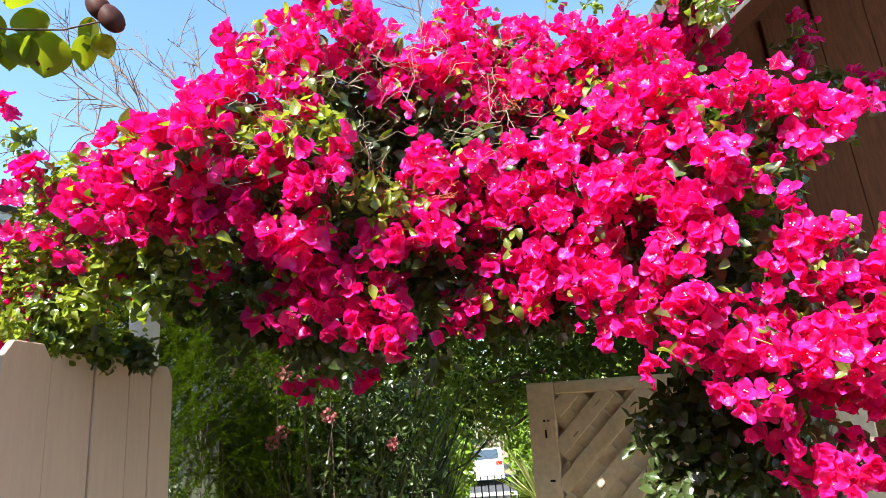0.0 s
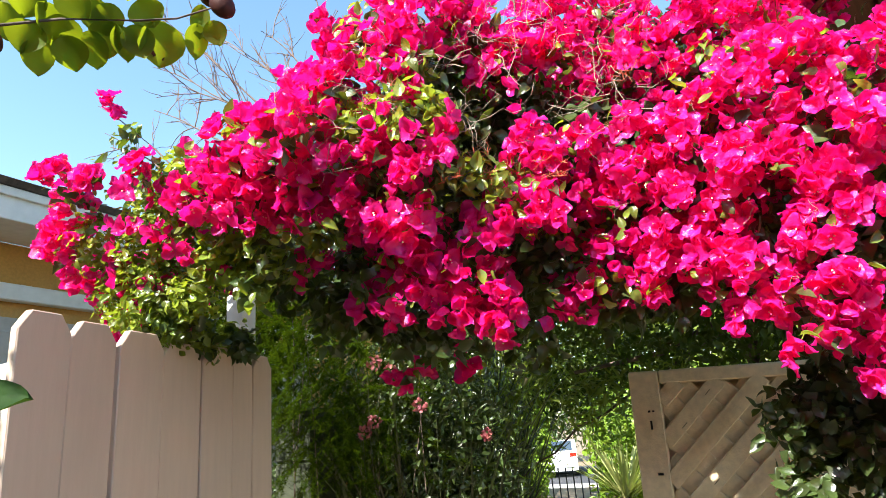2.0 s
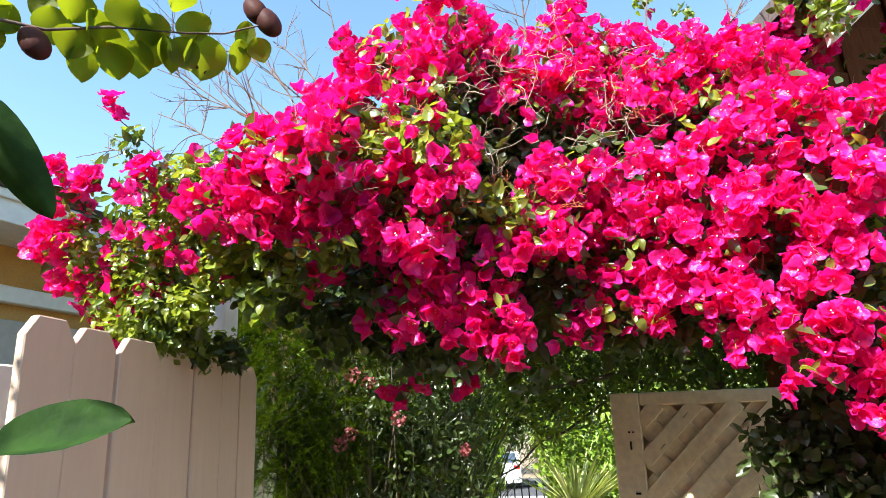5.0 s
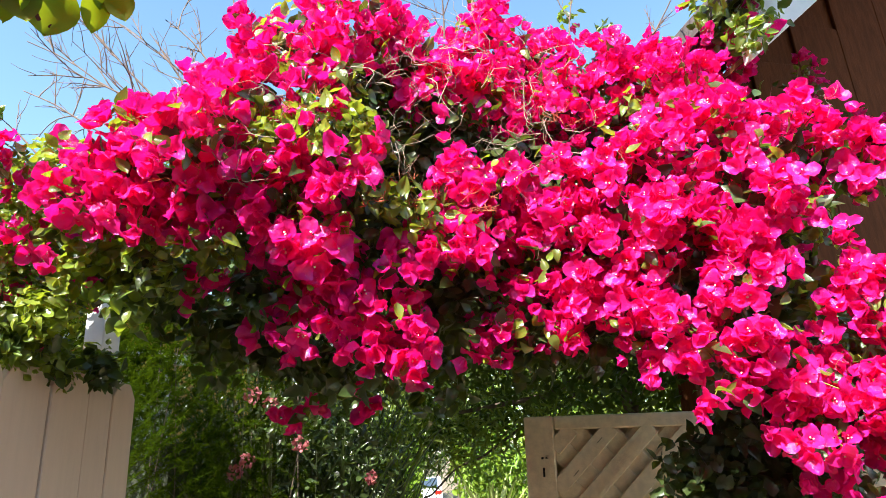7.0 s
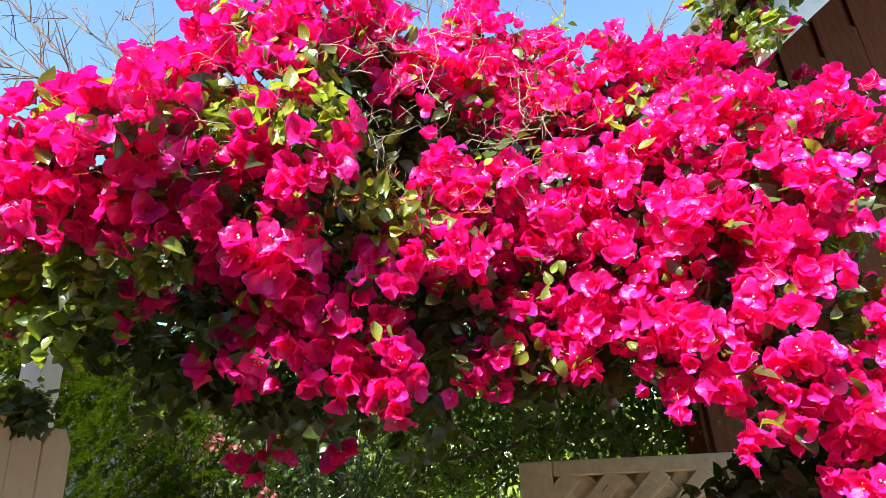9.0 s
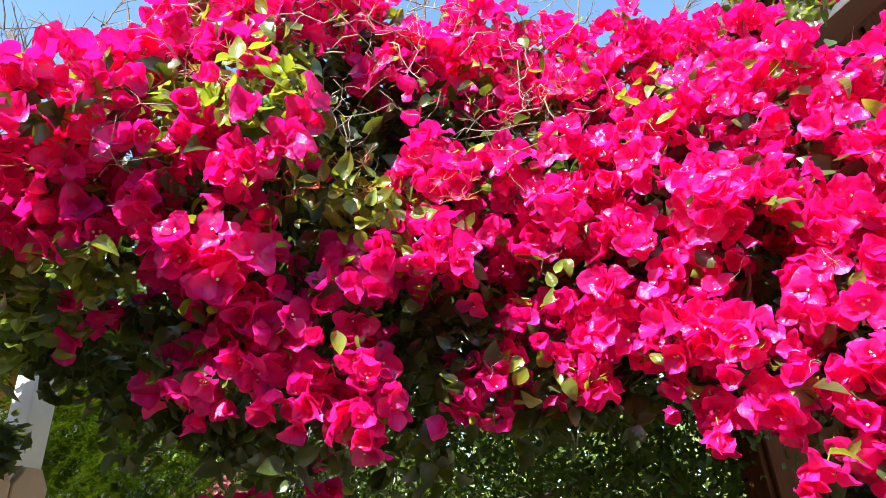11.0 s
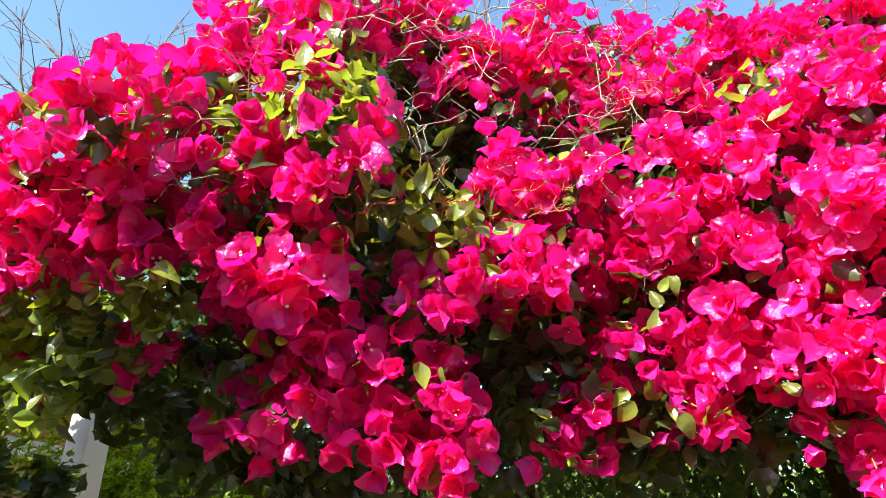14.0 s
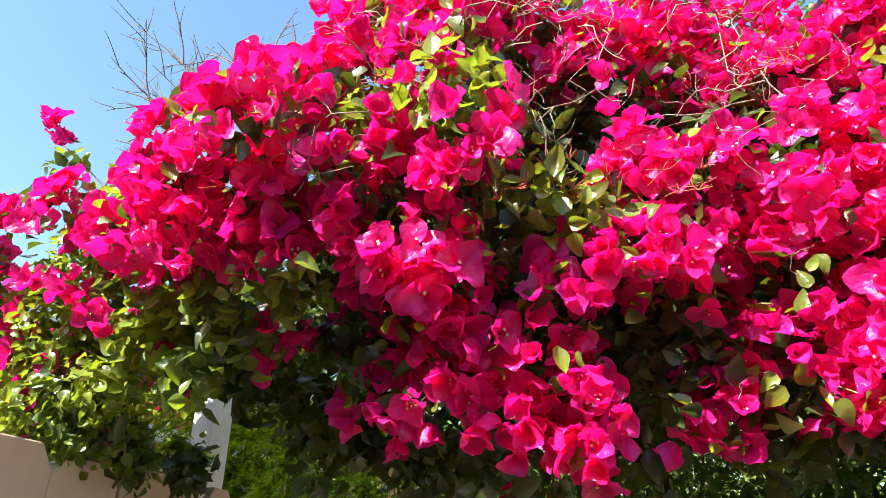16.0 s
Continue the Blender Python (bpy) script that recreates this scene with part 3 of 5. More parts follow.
def fill_bush():
    centres = np.array([l[:3] for l in LUMPS])
    radii = np.array([l[3] for l in LUMPS])

    def buried(p, me, much):
        d = np.linalg.norm(centres - p, axis=1) / radii
        d[me] = 9
        return (d < much).any()

    for i, (x, y, z, r, dense, mix, kind) in enumerate(LUMPS):
        c = np.array((x, y, z))
        area = 4 * math.pi * r * r
        if kind == "bloom":
            # blossoms sit in heads of a few, with gaps between the heads
            loose = 0.72 if x < -0.55 else 0.95 if x < -0.18 else 0.84
            for _ in range(max(3, int(area * dense * loose / 0.0040))):
                d = rng.normal(size=3)
                d /= np.linalg.norm(d)
                head = c + d * r * rng.uniform(0.55, 0.92) * np.array((1, 0.9, 1))
                if d[1] > 0.6 or buried(head, i, 0.74):
                    continue
                high = min(1.0, max(0.0, (head[2] - 1.7) / 0.45))
                lean = d * 0.9 + np.array((-0.1, -0.4 + 0.2 * high, -0.1 + 0.7 * high)) + rng.normal(size=3) * 0.3
                for _ in range(rng.randint(3, 6 if x < -0.55 else 7)):
                    off = np.clip(rng.normal(size=3) * (0.022 if x < -0.55 else 0.018), -0.036, 0.036)
                    flower_places.append(head + off)
                    flower_axes.append(lean + off * 22 + rng.normal(size=3) * 0.35)
            for _ in range(int(area * mix * (2.6 if x < -0.3 else 0.7) / 0.0008)):
                d = rng.normal(size=3)
                d /= np.linalg.norm(d)
                p = c + d * r * rng.uniform(0.75, 1.05)
                if buried(p, i, 0.6):
                    continue
                leaf_places.append(p)
                leaf_axes.append(d + np.array((0, -0.3, 0.5)) + rng.normal(size=3) * 0.5)
                leaf_kind.append(3 if rng.rand() < (0.5 if x < -0.3 else 0.12) else 0)
            # inner leaves take the green darkened for shade
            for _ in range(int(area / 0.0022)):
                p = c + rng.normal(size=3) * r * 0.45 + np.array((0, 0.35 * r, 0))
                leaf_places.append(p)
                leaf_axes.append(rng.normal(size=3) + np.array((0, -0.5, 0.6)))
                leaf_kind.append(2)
        else:
            for _ in range(int(area * dense * (1.9 if x < -1.28 else 1.0) / (0.00065 if kind == "dark" else 0.00042))):
                d = rng.normal(size=3)
                d /= np.linalg.norm(d)
                p = c + d * r * rng.uniform(0.5, 1.1) + np.array((0, 0.05 if kind == "dark" else 0, 0))
                leaf_places.append(p)
                leaf_axes.append(d * 0.8 + np.array((0, -0.4, 0.6)) + rng.normal(size=3) * 0.45)
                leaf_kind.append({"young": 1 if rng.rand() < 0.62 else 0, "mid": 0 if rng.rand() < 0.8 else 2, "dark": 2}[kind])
            for _ in range(int(area * mix / 0.0015)):
                d = rng.normal(size=3)
                d /= np.linalg.norm(d)
                flower_places.append(c + d * r * rng.uniform(0.95, 1.15))
                flower_axes.append(d + np.array((0, -0.5, 0.2)) + rng.normal(size=3) * 0.4)


stalks = []


def inner_blossoms():
    """Shaded blossoms behind the face of the vine."""
    for x, y, z, r, dense, mix, kind in list(LUMPS):
        if kind != "bloom" or r < 0.06 or not -0.6 < x < 0.1 or z < 1.75:
            continue
        for _ in range(int(r * r / 0.0045 * 6)):
            p = np.array((x, y + 0.09, z)) + rng.normal(size=3) * np.array((r, 0.03, r)) * 0.8
            for _ in range(3):
                flower_places.append(p + np.clip(rng.normal(size=3) * 0.016, -0.03, 0.03))
                flower_axes.append(np.array((-0.2, -0.9, 0.4)) + rng.normal(size=3) * 0.5)


def sprays():
    """Short shoots with a few blossoms that break the outline."""
    for x, y, z, r, dense, mix, kind in LUMPS:
        if kind != "bloom" or r < 0.055 or z < 1.45:
            continue
        for _ in range(3 if z > 2.05 else 2):
            d = rng.normal(size=3) + np.array((0, -0.5, 0.9 if z > 2.0 else -0.5 if z < 1.7 else 0))
            d /= np.linalg.norm(d)
            tip = np.array((x, y, z)) + d * (r + rng.uniform(-0.005, 0.04 if x > -0.7 else 0.02))
            stalks.append(([V((x, y, z)) + V(d) * r * 0.6, V(tip)], 0.0012, 0.0009))
            for _ in range(rng.randint(2, 6)):
                flower_places.append(tip + np.clip(rng.normal(size=3), -1.6, 1.6) * 0.013)
                flower_axes.append(d + rng.normal(size=3) * 0.5)
            for _ in range(2):
                leaf_places.append(tip - d * 0.03 + rng.normal(size=3) * 0.012)
                leaf_axes.append(rng.normal(size=3) + np.array((0, -0.3, 0.6)))
                leaf_kind.append(3 if x < -0.3 else 0)


fill_bush()
inner_blossoms()
sprays()
bush = thing("bougainvillea", "large bougainvillea vine covered in magenta bracts, arching over the garden gate", "shrub")


def build_bush():
    p, a = np.array(flower_places), np.array(flower_axes)
    keep = np.ones(len(p), bool)
    for x, y, z, r in CLEAR:
        d = np.linalg.norm((p - (x, y, z)) * (1, 0.45, 1), axis=1) / r
        keep &= (d > 1) | (rng.rand(len(p)) < np.where(p[:, 1] < y + 0.06, 0.12, 0.5))
    p, a = p[keep], a[keep]
    order = np.argsort(p[:, 1])
    p, a = p[order], a[order]
    turns, sizes = frames_of(a), rng.uniform(0.76, 1.08, len(p)) * np.interp(p[:, 0], (-0.9, -0.2), (0.94, 0.78))
    kinds = rng.randint(0, len(BLOSSOMS), len(p))
    shapes = []
    for v, f, k in BLOSSOMS:
        me = bpy.data.meshes.new("blossom")
        me.from_pydata(v, [], f)
        me.materials.append(BRACT)
        me.materials.append(FLORET)
        me.polygons.foreach_set("material_index", np.array(k, dtype=np.int32))
        me.polygons.foreach_set("use_smooth", np.ones(len(f), dtype=bool))
        shapes.append(me)
    for i in range(min(300, len(p))):
        ob = new("blossom", shapes[kinds[i]])
        ob.parent = bush
        ob.matrix_basis = Matrix.Translation(p[i]) @ Matrix(turns[i].tolist()).to_4x4() @ Matrix.Scale(sizes[i], 4)
    rest = np.arange(len(p)) >= 300
    joined("blossom_mass", [scattered(BLOSSOMS[k], turns[s], p[s], sizes[s]) for k in range(len(BLOSSOMS)) if (s := rest & (kinds == k)).any()],
           [BRACT, FLORET], bush, "dense mass of magenta papery bracts")
    p, a, kind = np.array(leaf_places), np.array(leaf_axes), np.array(leaf_kind)
    # a leaf lies with its face along its axis
    turns, sizes, shape = frames_of(a), rng.uniform(0.5, 0.95, len(p)) * np.where(kind == 2, 0.95, np.where(kind == 3, 0.75, np.where(kind == 1, 0.8, 0.8))), rng.randint(0, len(LEAVES), len(p))
    sizes *= np.where((p[:, 0] < -1.28) & (kind != 2), 0.78, 1.0)
    kind = np.where(kind == 3, 1, kind)
    order = np.argsort(p[:, 1] + (kind == 2) * 5)
    near = np.zeros(len(p), bool)
    near[order[:300]] = True
    meshes = {}
    for i in order[:300]:
        key = (kind[i], shape[i])
        if key not in meshes:
            v, f, k = LEAVES[shape[i]]
            me = bpy.data.meshes.new("leaf")
            me.from_pydata(v, [], f)
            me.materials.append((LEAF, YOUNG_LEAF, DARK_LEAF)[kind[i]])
            me.polygons.foreach_set("use_smooth", np.ones(len(f), dtype=bool))
            meshes[key] = me
        ob = new("leaf", meshes[key])
        ob.parent = bush
        ob.matrix_basis = Matrix.Translation(p[i]) @ Matrix(turns[i].tolist()).to_4x4() @ Matrix.Scale(sizes[i], 4)
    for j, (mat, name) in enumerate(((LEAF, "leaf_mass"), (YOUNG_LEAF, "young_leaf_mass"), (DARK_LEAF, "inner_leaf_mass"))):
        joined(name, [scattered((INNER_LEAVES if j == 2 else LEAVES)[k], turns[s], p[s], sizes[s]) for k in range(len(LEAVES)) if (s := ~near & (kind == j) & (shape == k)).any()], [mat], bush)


build_bush()

# ---------------------------------------------------------------- ground
def ground_sheet():
    """Flat garden that falls to the lower street and runs on to the horizon."""
    xs, profile = [-400 + 20 * i for i in range(41)], ((-400, 0), (-20, 0), (0, 0), (13, 0), (20, -1.1), (40, -1.1), (400, -1.1))
    verts = [(x, y, z) for y, z in profile for x in xs]
    n = len(xs)
    faces = [(j * n + i, j * n + i + 1, (j + 1) * n + i + 1, (j + 1) * n + i) for j in range(len(profile) - 1) for i in range(n - 1)]
    me = bpy.data.meshes.new("ground")
    me.from_pydata(verts, [], faces)
    me.materials.append(EARTH)
    return tagged(new("ground", me), "pale dry bare earth of the garden", "ground", kind="structure")


ground_sheet()

# ---------------------------------------------------------------- picket fence
fence = thing("picket_fence", "cream-painted dog-eared picket fence beside the arch", "fence")
FA, FDIR = V((-1.32, 0.71, 0)), V((math.cos(radians(100)), math.sin(radians(100)), 0))
FM = Matrix.Translation(FA) @ Matrix(((FDIR.x, -FDIR.y, 0), (FDIR.y, FDIR.x, 0), (0, 0, 1))).to_4x4()


def picket(x0, x1, top, lean=0.0, push=0.0):
    e = 0.027
    return prism([(x0, 0.03), (x1, 0.03), (x1, top - 0.038), (x1 - e, top), (x0 + e, top), (x0, top - 0.038)], 0.019,
                 FM @ pose(0, push, 0, 0, lean, 0))


EDGES = (0.0, 0.125, 0.250, 0.400, 0.550, 0.688, 0.790, 0.896)
for i in range(7):
    part("picket", picket(EDGES[i] + (0.001, 0.0015, 0.007, 0.0015, 0.0015, 0.0015, 0.0005)[i], EDGES[i + 1] - 0.001, (1.728, 1.722, 1.717, 1.705, 1.708, 1.70, 1.70)[i], 0.0, (0, 0.003, 0, 0.004, 0, 0.002, 0)[i]), FENCE, fence)
for z in (0.35, 1.35):
    part("rail", box((0.93, 0.04, 0.09), (0.45, 0.042, z), FM), FENCE, fence)

# ---------------------------------------------------------------- lattice gate
gate = thing("lattice_gate", "tan-painted gate with a diagonal lattice panel, partly hidden by vine", "gate")
GX, GY, GT = -0.44, 2.05, 1.56


def gate_parts():
    m = pose(GX, GY, GT) @ pose(0, 0, 0, 0, 1.7, 0) @ pose(0, 0, -GT)
    w = 0.95
    part("stile", box((0.088, 0.04, GT - 0.04), (0.044, 0, (GT + 0.04) / 2), m), GATE, gate)
    part("stile", box((0.088, 0.04, GT - 0.04), (w - 0.044, 0, (GT + 0.04) / 2), m), GATE, gate)
    part("top_rail", box((w - 0.18, 0.038, 0.04), (w / 2, 0, GT - 0.02), m), GATE, gate)
    part("bottom_rail", box((w - 0.18, 0.038, 0.09), (w / 2, 0, 0.10), m), GATE, gate)
    x0, x1, z0, z1 = 0.088, w - 0.088, 0.145, GT - 0.04

    def slat(c, up, y, half, bevel, tilt=0.0):
        """A strip along x + z = c or x - z = c, clipped to the panel."""
        ends = []
        for x in (x0, x1):
            z = (x - c) if up else (c - x)
            if z0 <= z <= z1:
                ends.append((x, z))
        for z in (z0, z1):
            x = (c + z) if up else (c - z)
            if x0 < x < x1:
                ends.append((x, z))
        if len(ends) < 2:
            return
        a, b = sorted(ends)[0], sorted(ends)[-1]
        d = math.hypot(b[0] - a[0], b[1] - a[1])
        if d < 0.03:
            return
        mid = ((a[0] + b[0]) / 2, y, (a[1] + b[1]) / 2)
        turn = m @ Matrix.Translation(mid) @ pose(0, 0, 0, 0, -45 if up else 45, 0) @ pose(0, 0, 0, tilt)
        strip = part("slat", box((d + 0.01, 0.012, 2 * half), (0, 0, 0), turn, bevel), GATE, gate)
        return strip, turn, d, half

    for x, z, w2, h2 in ((0.050, -0.120, 0.007, 0.006), (0.062, -0.120, 0.006, 0.005), (0.052, -0.160, 0.006, 0.026), (0.104, -0.052, 0.012, 0.012), (0.060, -0.30, 0.016, 0.006)):
        part("hole", box((w2, 0.004, h2), (x, -0.0225 if x < 0.088 else -0.014, GT + z), m, 0.001), HOLE, gate, "dark screw hole in worn wood")
    r = random.Random(44)
    for k in range(-18, 12):
        made = slat(k * 0.115, True, -0.012, 0.0235, 0.002, r.uniform(-2, 2))
        if made and k % 2 == 0:
            strip, turn, d, half = made
            for j in range(4):
                part("grain_ridge", box((d - 0.06, 0.002, 0.0022), (0, -0.0066, -0.012 + 0.007 * j), turn, 0), GATE, strip)
        elif made:
            strip, turn, d, half = made
            for j in range(2):
                part("split", box((0.022, 0.0016, 0.0018), (d * (-0.2 + 0.5 * j), -0.0062, r.uniform(-0.015, 0.015)), turn, 0), HOLE, strip)
    for k in range(2, 34):
        slat(k * 0.092, False, 0.001, 0.0340, 0.004, r.uniform(5, 9))
    part("backing", box((x1 - x0 + 0.01, 0.006, z1 - z0), ((x0 + x1) / 2, 0.016, (z0 + z1) / 2), m, 0), GATE, gate)


gate_parts()

# ---------------------------------------------------------------- arbour post
post = thing("arbour_post", "weathered white wooden post behind the fence end, wrapped in vine", "post")
part("shaft", box((0.075, 0.075, 2.06), (-1.73, 1.72, 1.03)), WHITE, post)

# ---------------------------------------------------------------- house with gable beside the vine
house = thing("gabled_house", "brown-boarded house gable with a white barge board under a low roof", "house")
HD = V((math.cos(radians(26)), math.sin(radians(26)), 0))
HP = V((0.53, 1.67, 2.60))
HM = Matrix.Translation((HP.x, HP.y, 0)) @ Matrix(((HD.x, -HD.y, 0), (HD.y, HD.x, 0), (0, 0, 1))).to_4x4()
SL = math.tan(radians(40))


def house_parts():
    z0 = HP.z
    a, b = -0.32, 3.2
    za, zb = z0 + a * SL, z0 + b * SL
    part("barge_board", prism([(a, za), (b, zb), (b, zb + 0.16), (a, za + 0.16)], 0.03, HM @ pose(0, -0.03, 0)), WHITE, house, "white-painted barge board")
    part("soffit", prism([(a, za + 0.012), (b, zb + 0.012), (b, zb + 0.03), (a, za + 0.03)], 1.05, HM @ pose(0, 0.001, 0)), BROWN, house)
    part("roof", prism([(a - 0.05, za + 0.15), (b, zb + 0.17), (b, zb + 0.23), (a - 0.05, za + 0.21)], 4.0, HM @ pose(0, -0.17, 0)), ROOF, house)
    wall = part("wall", prism([(0.1, 0), (b, 0), (b, zb + 0.02), (0.1, z0 + 0.1 * SL + 0.02)], 0.12, HM @ pose(0, 1.06, 0)), BROWN, house, "brown vertical board siding")
    for k in range(11):
        x = 0.12 + k * 0.28
        top = z0 + x * SL
        part("board", box((0.278, 0.018, top - 0.05), (x + 0.14, 1.05, (top - 0.05) / 2 + 0.04), HM, 0.003), BROWN, wall)


house_parts()

# ---------------------------------------------------------------- twigs of the vine
def crooked(start, way, length, steps, bend, r):
    """A wandering line of points."""
    p, d, out = V(start), V(way).normalized(), [V(start)]
    for _ in range(steps):
        d = (d + V((r.uniform(-bend, bend), r.uniform(-bend, bend), r.uniform(-bend, bend)))).normalized()
        p = p + d * length / steps
        out.append(p.copy())
    return out


def forked(start, way, length, radius, r, depth=2, bend=0.35, kids=4):
    """A twig with side twigs, as a list of tubes."""
    line = crooked(start, way, length, 6, bend, r)
    runs = [(line, radius, radius * 0.45)]
    if depth:
        for _ in range(kids):
            i = r.randint(1, 5)
            d = (line[i + 1] - line[i]).normalized() if i < 6 else V(way)
            side = (d + V((r.uniform(-1, 1), r.uniform(-0.6, 0.6), r.uniform(-0.6, 1))) * 0.9).normalized()
            runs += forked(line[i], side, length * r.uniform(0.25, 0.5), radius * 0.6, r, depth - 1, bend, kids - 1)
    return runs


def vine_twigs():
    r = random.Random(31)
    pale, dark = [], []
    for _ in range(60):
        p = (r.uniform(-0.85, -0.20), r.uniform(1.06, 1.16), r.uniform(2.05, 2.34))
        p = (p[0], p[1] - 0.11 + 0.44 * (p[0] + 0.8), p[2] - 0.09 + 0.12 * (p[0] + 0.8))
        pale.append(forked(p, (r.uniform(-1, 1), -0.15, r.uniform(-0.5, 0.7)), r.uniform(0.10, 0.24), 0.0011, r, 1, 0.8, 4))
    for _ in range(60):
        x, y, z, rad = LUMPS[r.randrange(60)][:4]
        p = V((x, y, z)) + V((r.uniform(-1, 1), -0.85, r.uniform(-0.8, 0.9))) * rad
        pale.append(forked(p, (r.uniform(-1, 1), -0.5, r.uniform(-0.7, 0.7)), r.uniform(0.03, 0.07), 0.0005, r, 1, 0.8, 2))
    for runs in pale:
        tubes_object("twig", runs, TWIG, bush)
    # dried flower stalks left among the leaves
    for x, y, z, n in ((-0.479, 1.093, 1.940, 7), (-0.581, 1.047, 1.928, 5), (-0.390, 1.135, 1.912, 5), (-0.877, 0.947, 1.969, 4), (-0.664, 0.968, 2.074, 4), (-0.200, 1.220, 2.100, 4)):
        tuft = []
        for _ in range(n):
            p = V((x, y, z)) + V((r.uniform(-0.045, 0.045), r.uniform(-0.02, 0.02), r.uniform(-0.03, 0.03)))
            for _ in range(5):
                tuft.append((crooked(p, (r.uniform(-1, 1), r.uniform(-1, 0.2), r.uniform(-0.3, 1)), r.uniform(0.012, 0.03), 3, 0.5, r), 0.0008, 0.0005))
        tagged(tubes_object("spent_stalk", tuft, SPENT, bush), "dry orange-red flower stalks", kind="stuff")
    # bare shoots against the sky
    for a, b in (((-1.052, 1.092, 2.210), (-1.484, 1.074, 2.446)), ((-1.017, 1.075, 2.193), (-1.297, 1.074, 2.497)), ((-0.998, 1.109, 2.210), (-1.191, 1.159, 2.564)),
                 ((-1.129, 1.097, 2.142), (-1.433, 1.074, 2.344)), ((-0.907, 1.107, 2.244), (-1.085, 1.141, 2.510)), ((-0.889, 1.159, 2.332), (-0.978, 1.159, 2.599)),
                 ((-0.474, 1.373, 2.442), (-0.440, 1.368, 2.715)), ((-0.405, 1.420, 2.501), (-0.352, 1.423, 2.805)), ((0.000, 1.520, 2.420), (0.160, 1.520, 2.600)),
                 ((-0.160, 1.560, 2.480), (-0.160, 1.600, 2.860)), ((-1.315, 1.057, 2.106), (-1.706, 1.023, 2.293)), ((-0.930, 1.042, 2.159), (-1.263, 1.057, 2.310)), ((-0.968, 1.027, 2.125), (-1.365, 1.091, 2.378)), ((-0.909, 1.074, 2.210), (-1.262, 1.159, 2.492))):
        d = V(b) - V(a)
        dark.append(forked(a, d, d.length, 0.0028, r, 2, 0.13, 5))
    for runs in dark:
        tubes_object("bare_shoot", runs, DARK_TWIG, bush)
    tubes_object("bare_shoot", [([V(p) for p in ((-1.297, 1.057, 2.106), (-1.383, 1.040, 2.200), (-1.467, 1.031, 2.276), (-1.535, 1.031, 2.336), (-1.603, 1.023, 2.386))], 0.0026, 0.0010),
                                ([V(p) for p in ((-1.433, 1.036, 2.246), (-1.501, 1.023, 2.251), (-1.552, 1.014, 2.284))], 0.0014, 0.0008)], DARK_TWIG, bush)
    # stems that climb out of the ground
    stems = []
    for x, y in ((0.22, 1.62), (0.30, 1.70), (0.12, 1.72)):
        line = [V((x, y, -0.02))]
        for k in range(1, 8):
            line.append(V((x + r.uniform(-0.05, 0.05), y + r.uniform(-0.05, 0.05), 0.27 * k)))
        line.append(V((x * 0.6 - 0.1, 1.5, 2.15)))
        stems.append((line, 0.022, 0.008))
    stems.append(([V(p) for p in ((0.1, 1.55, 1.9), (-0.3, 1.6, 2.1), (-0.7, 1.5, 2.1), (-1.2, 1.4, 2.05), (-1.8, 1.35, 2.0))], 0.012, 0.004))
    for run in stems:
        tubes_object("stem", [run], DARK_TWIG, bush)
    tagged(tubes_object("flower_stalk", stalks, YOUNG_LEAF, bush), kind="stuff")


vine_twigs()


# ---------------------------------------------------------------- other plants
def foliage(parent, name, lumps, shapes, mat, each, size, up=0.5, label=""):
    p, a = [], []
    for x, y, z, rx, ry, rz in lumps:
        n = int(each * (rx * ry * rz) ** (2 / 3) / 0.01)
        d = rng.normal(size=(n, 3))
        d /= np.linalg.norm(d, axis=1)[:, None]
        p.append(np.array((x, y, z)) + d * rng.uniform(0.45, 1.08, (n, 1)) * np.array((rx, ry, rz)))
        a.append(d + np.array((0, -0.3, up)) + rng.normal(size=(n, 3)) * 0.55)
    p, a = np.concatenate(p), np.concatenate(a)
    turns, sizes, kind = frames_of(a), rng.uniform(0.6, 1.2, len(p)) * size, rng.randint(0, len(shapes), len(p))
    return joined(name, [scattered(shapes[k], turns[s], p[s], sizes[s]) for k in range(len(shapes)) if (s := kind == k).any()], [mat], parent, label)


def blade_shape(length, width, lean, droop):
    """A strap leaf that rises from the origin and arches over towards x."""
    verts, faces = [], []
    for i in range(7):
        u = i / 6
        q = V((length * (lean * u + droop * u * u * 0.5), 0, length * (u - droop * u * u * 0.62)))
        h = width * 0.5 * (1 - u ** 2.2) * (0.6 + 0.4 * min(1, u * 4)) + 0.0006
        verts += [(q.x, -h, q.z), (q.x, 0, q.z - h * 0.5), (q.x, h, q.z)]
    for i in range(6):
        a = 3 * i
        faces += [(a, a + 1, a + 4, a + 3), (a + 1, a + 2, a + 5, a + 4)]
    return verts, faces


def blade_clump(parent, centre, n, length, width, mat, spread, droop, r, low=0.0, least=0.1, most=0.75):
    shapes = []
    for k in range(7):
        v, f = blade_shape(length, width, least + (most - least) * k / 6, droop * r.uniform(0.5, 1.3))
        me = bpy.data.meshes.new("blade")
        me.from_pydata(v, [], f)
        me.materials.append(mat)
        me.polygons.foreach_set("use_smooth", np.ones(len(f), dtype=bool))
        shapes.append(me)
    for _ in range(n):
        w = r.uniform(0, 360)
        ob = new("blade", r.choice(shapes))
        ob.parent = parent
        d = r.uniform(0, spread)
        ob.matrix_basis = pose(centre[0] + d * math.cos(radians(w)), centre[1] + d * math.sin(radians(w)), centre[2] + r.uniform(0, low), r.uniform(-8, 8), r.uniform(-6, 6), w) @ Matrix.Scale(r.uniform(0.6, 1.15), 4)


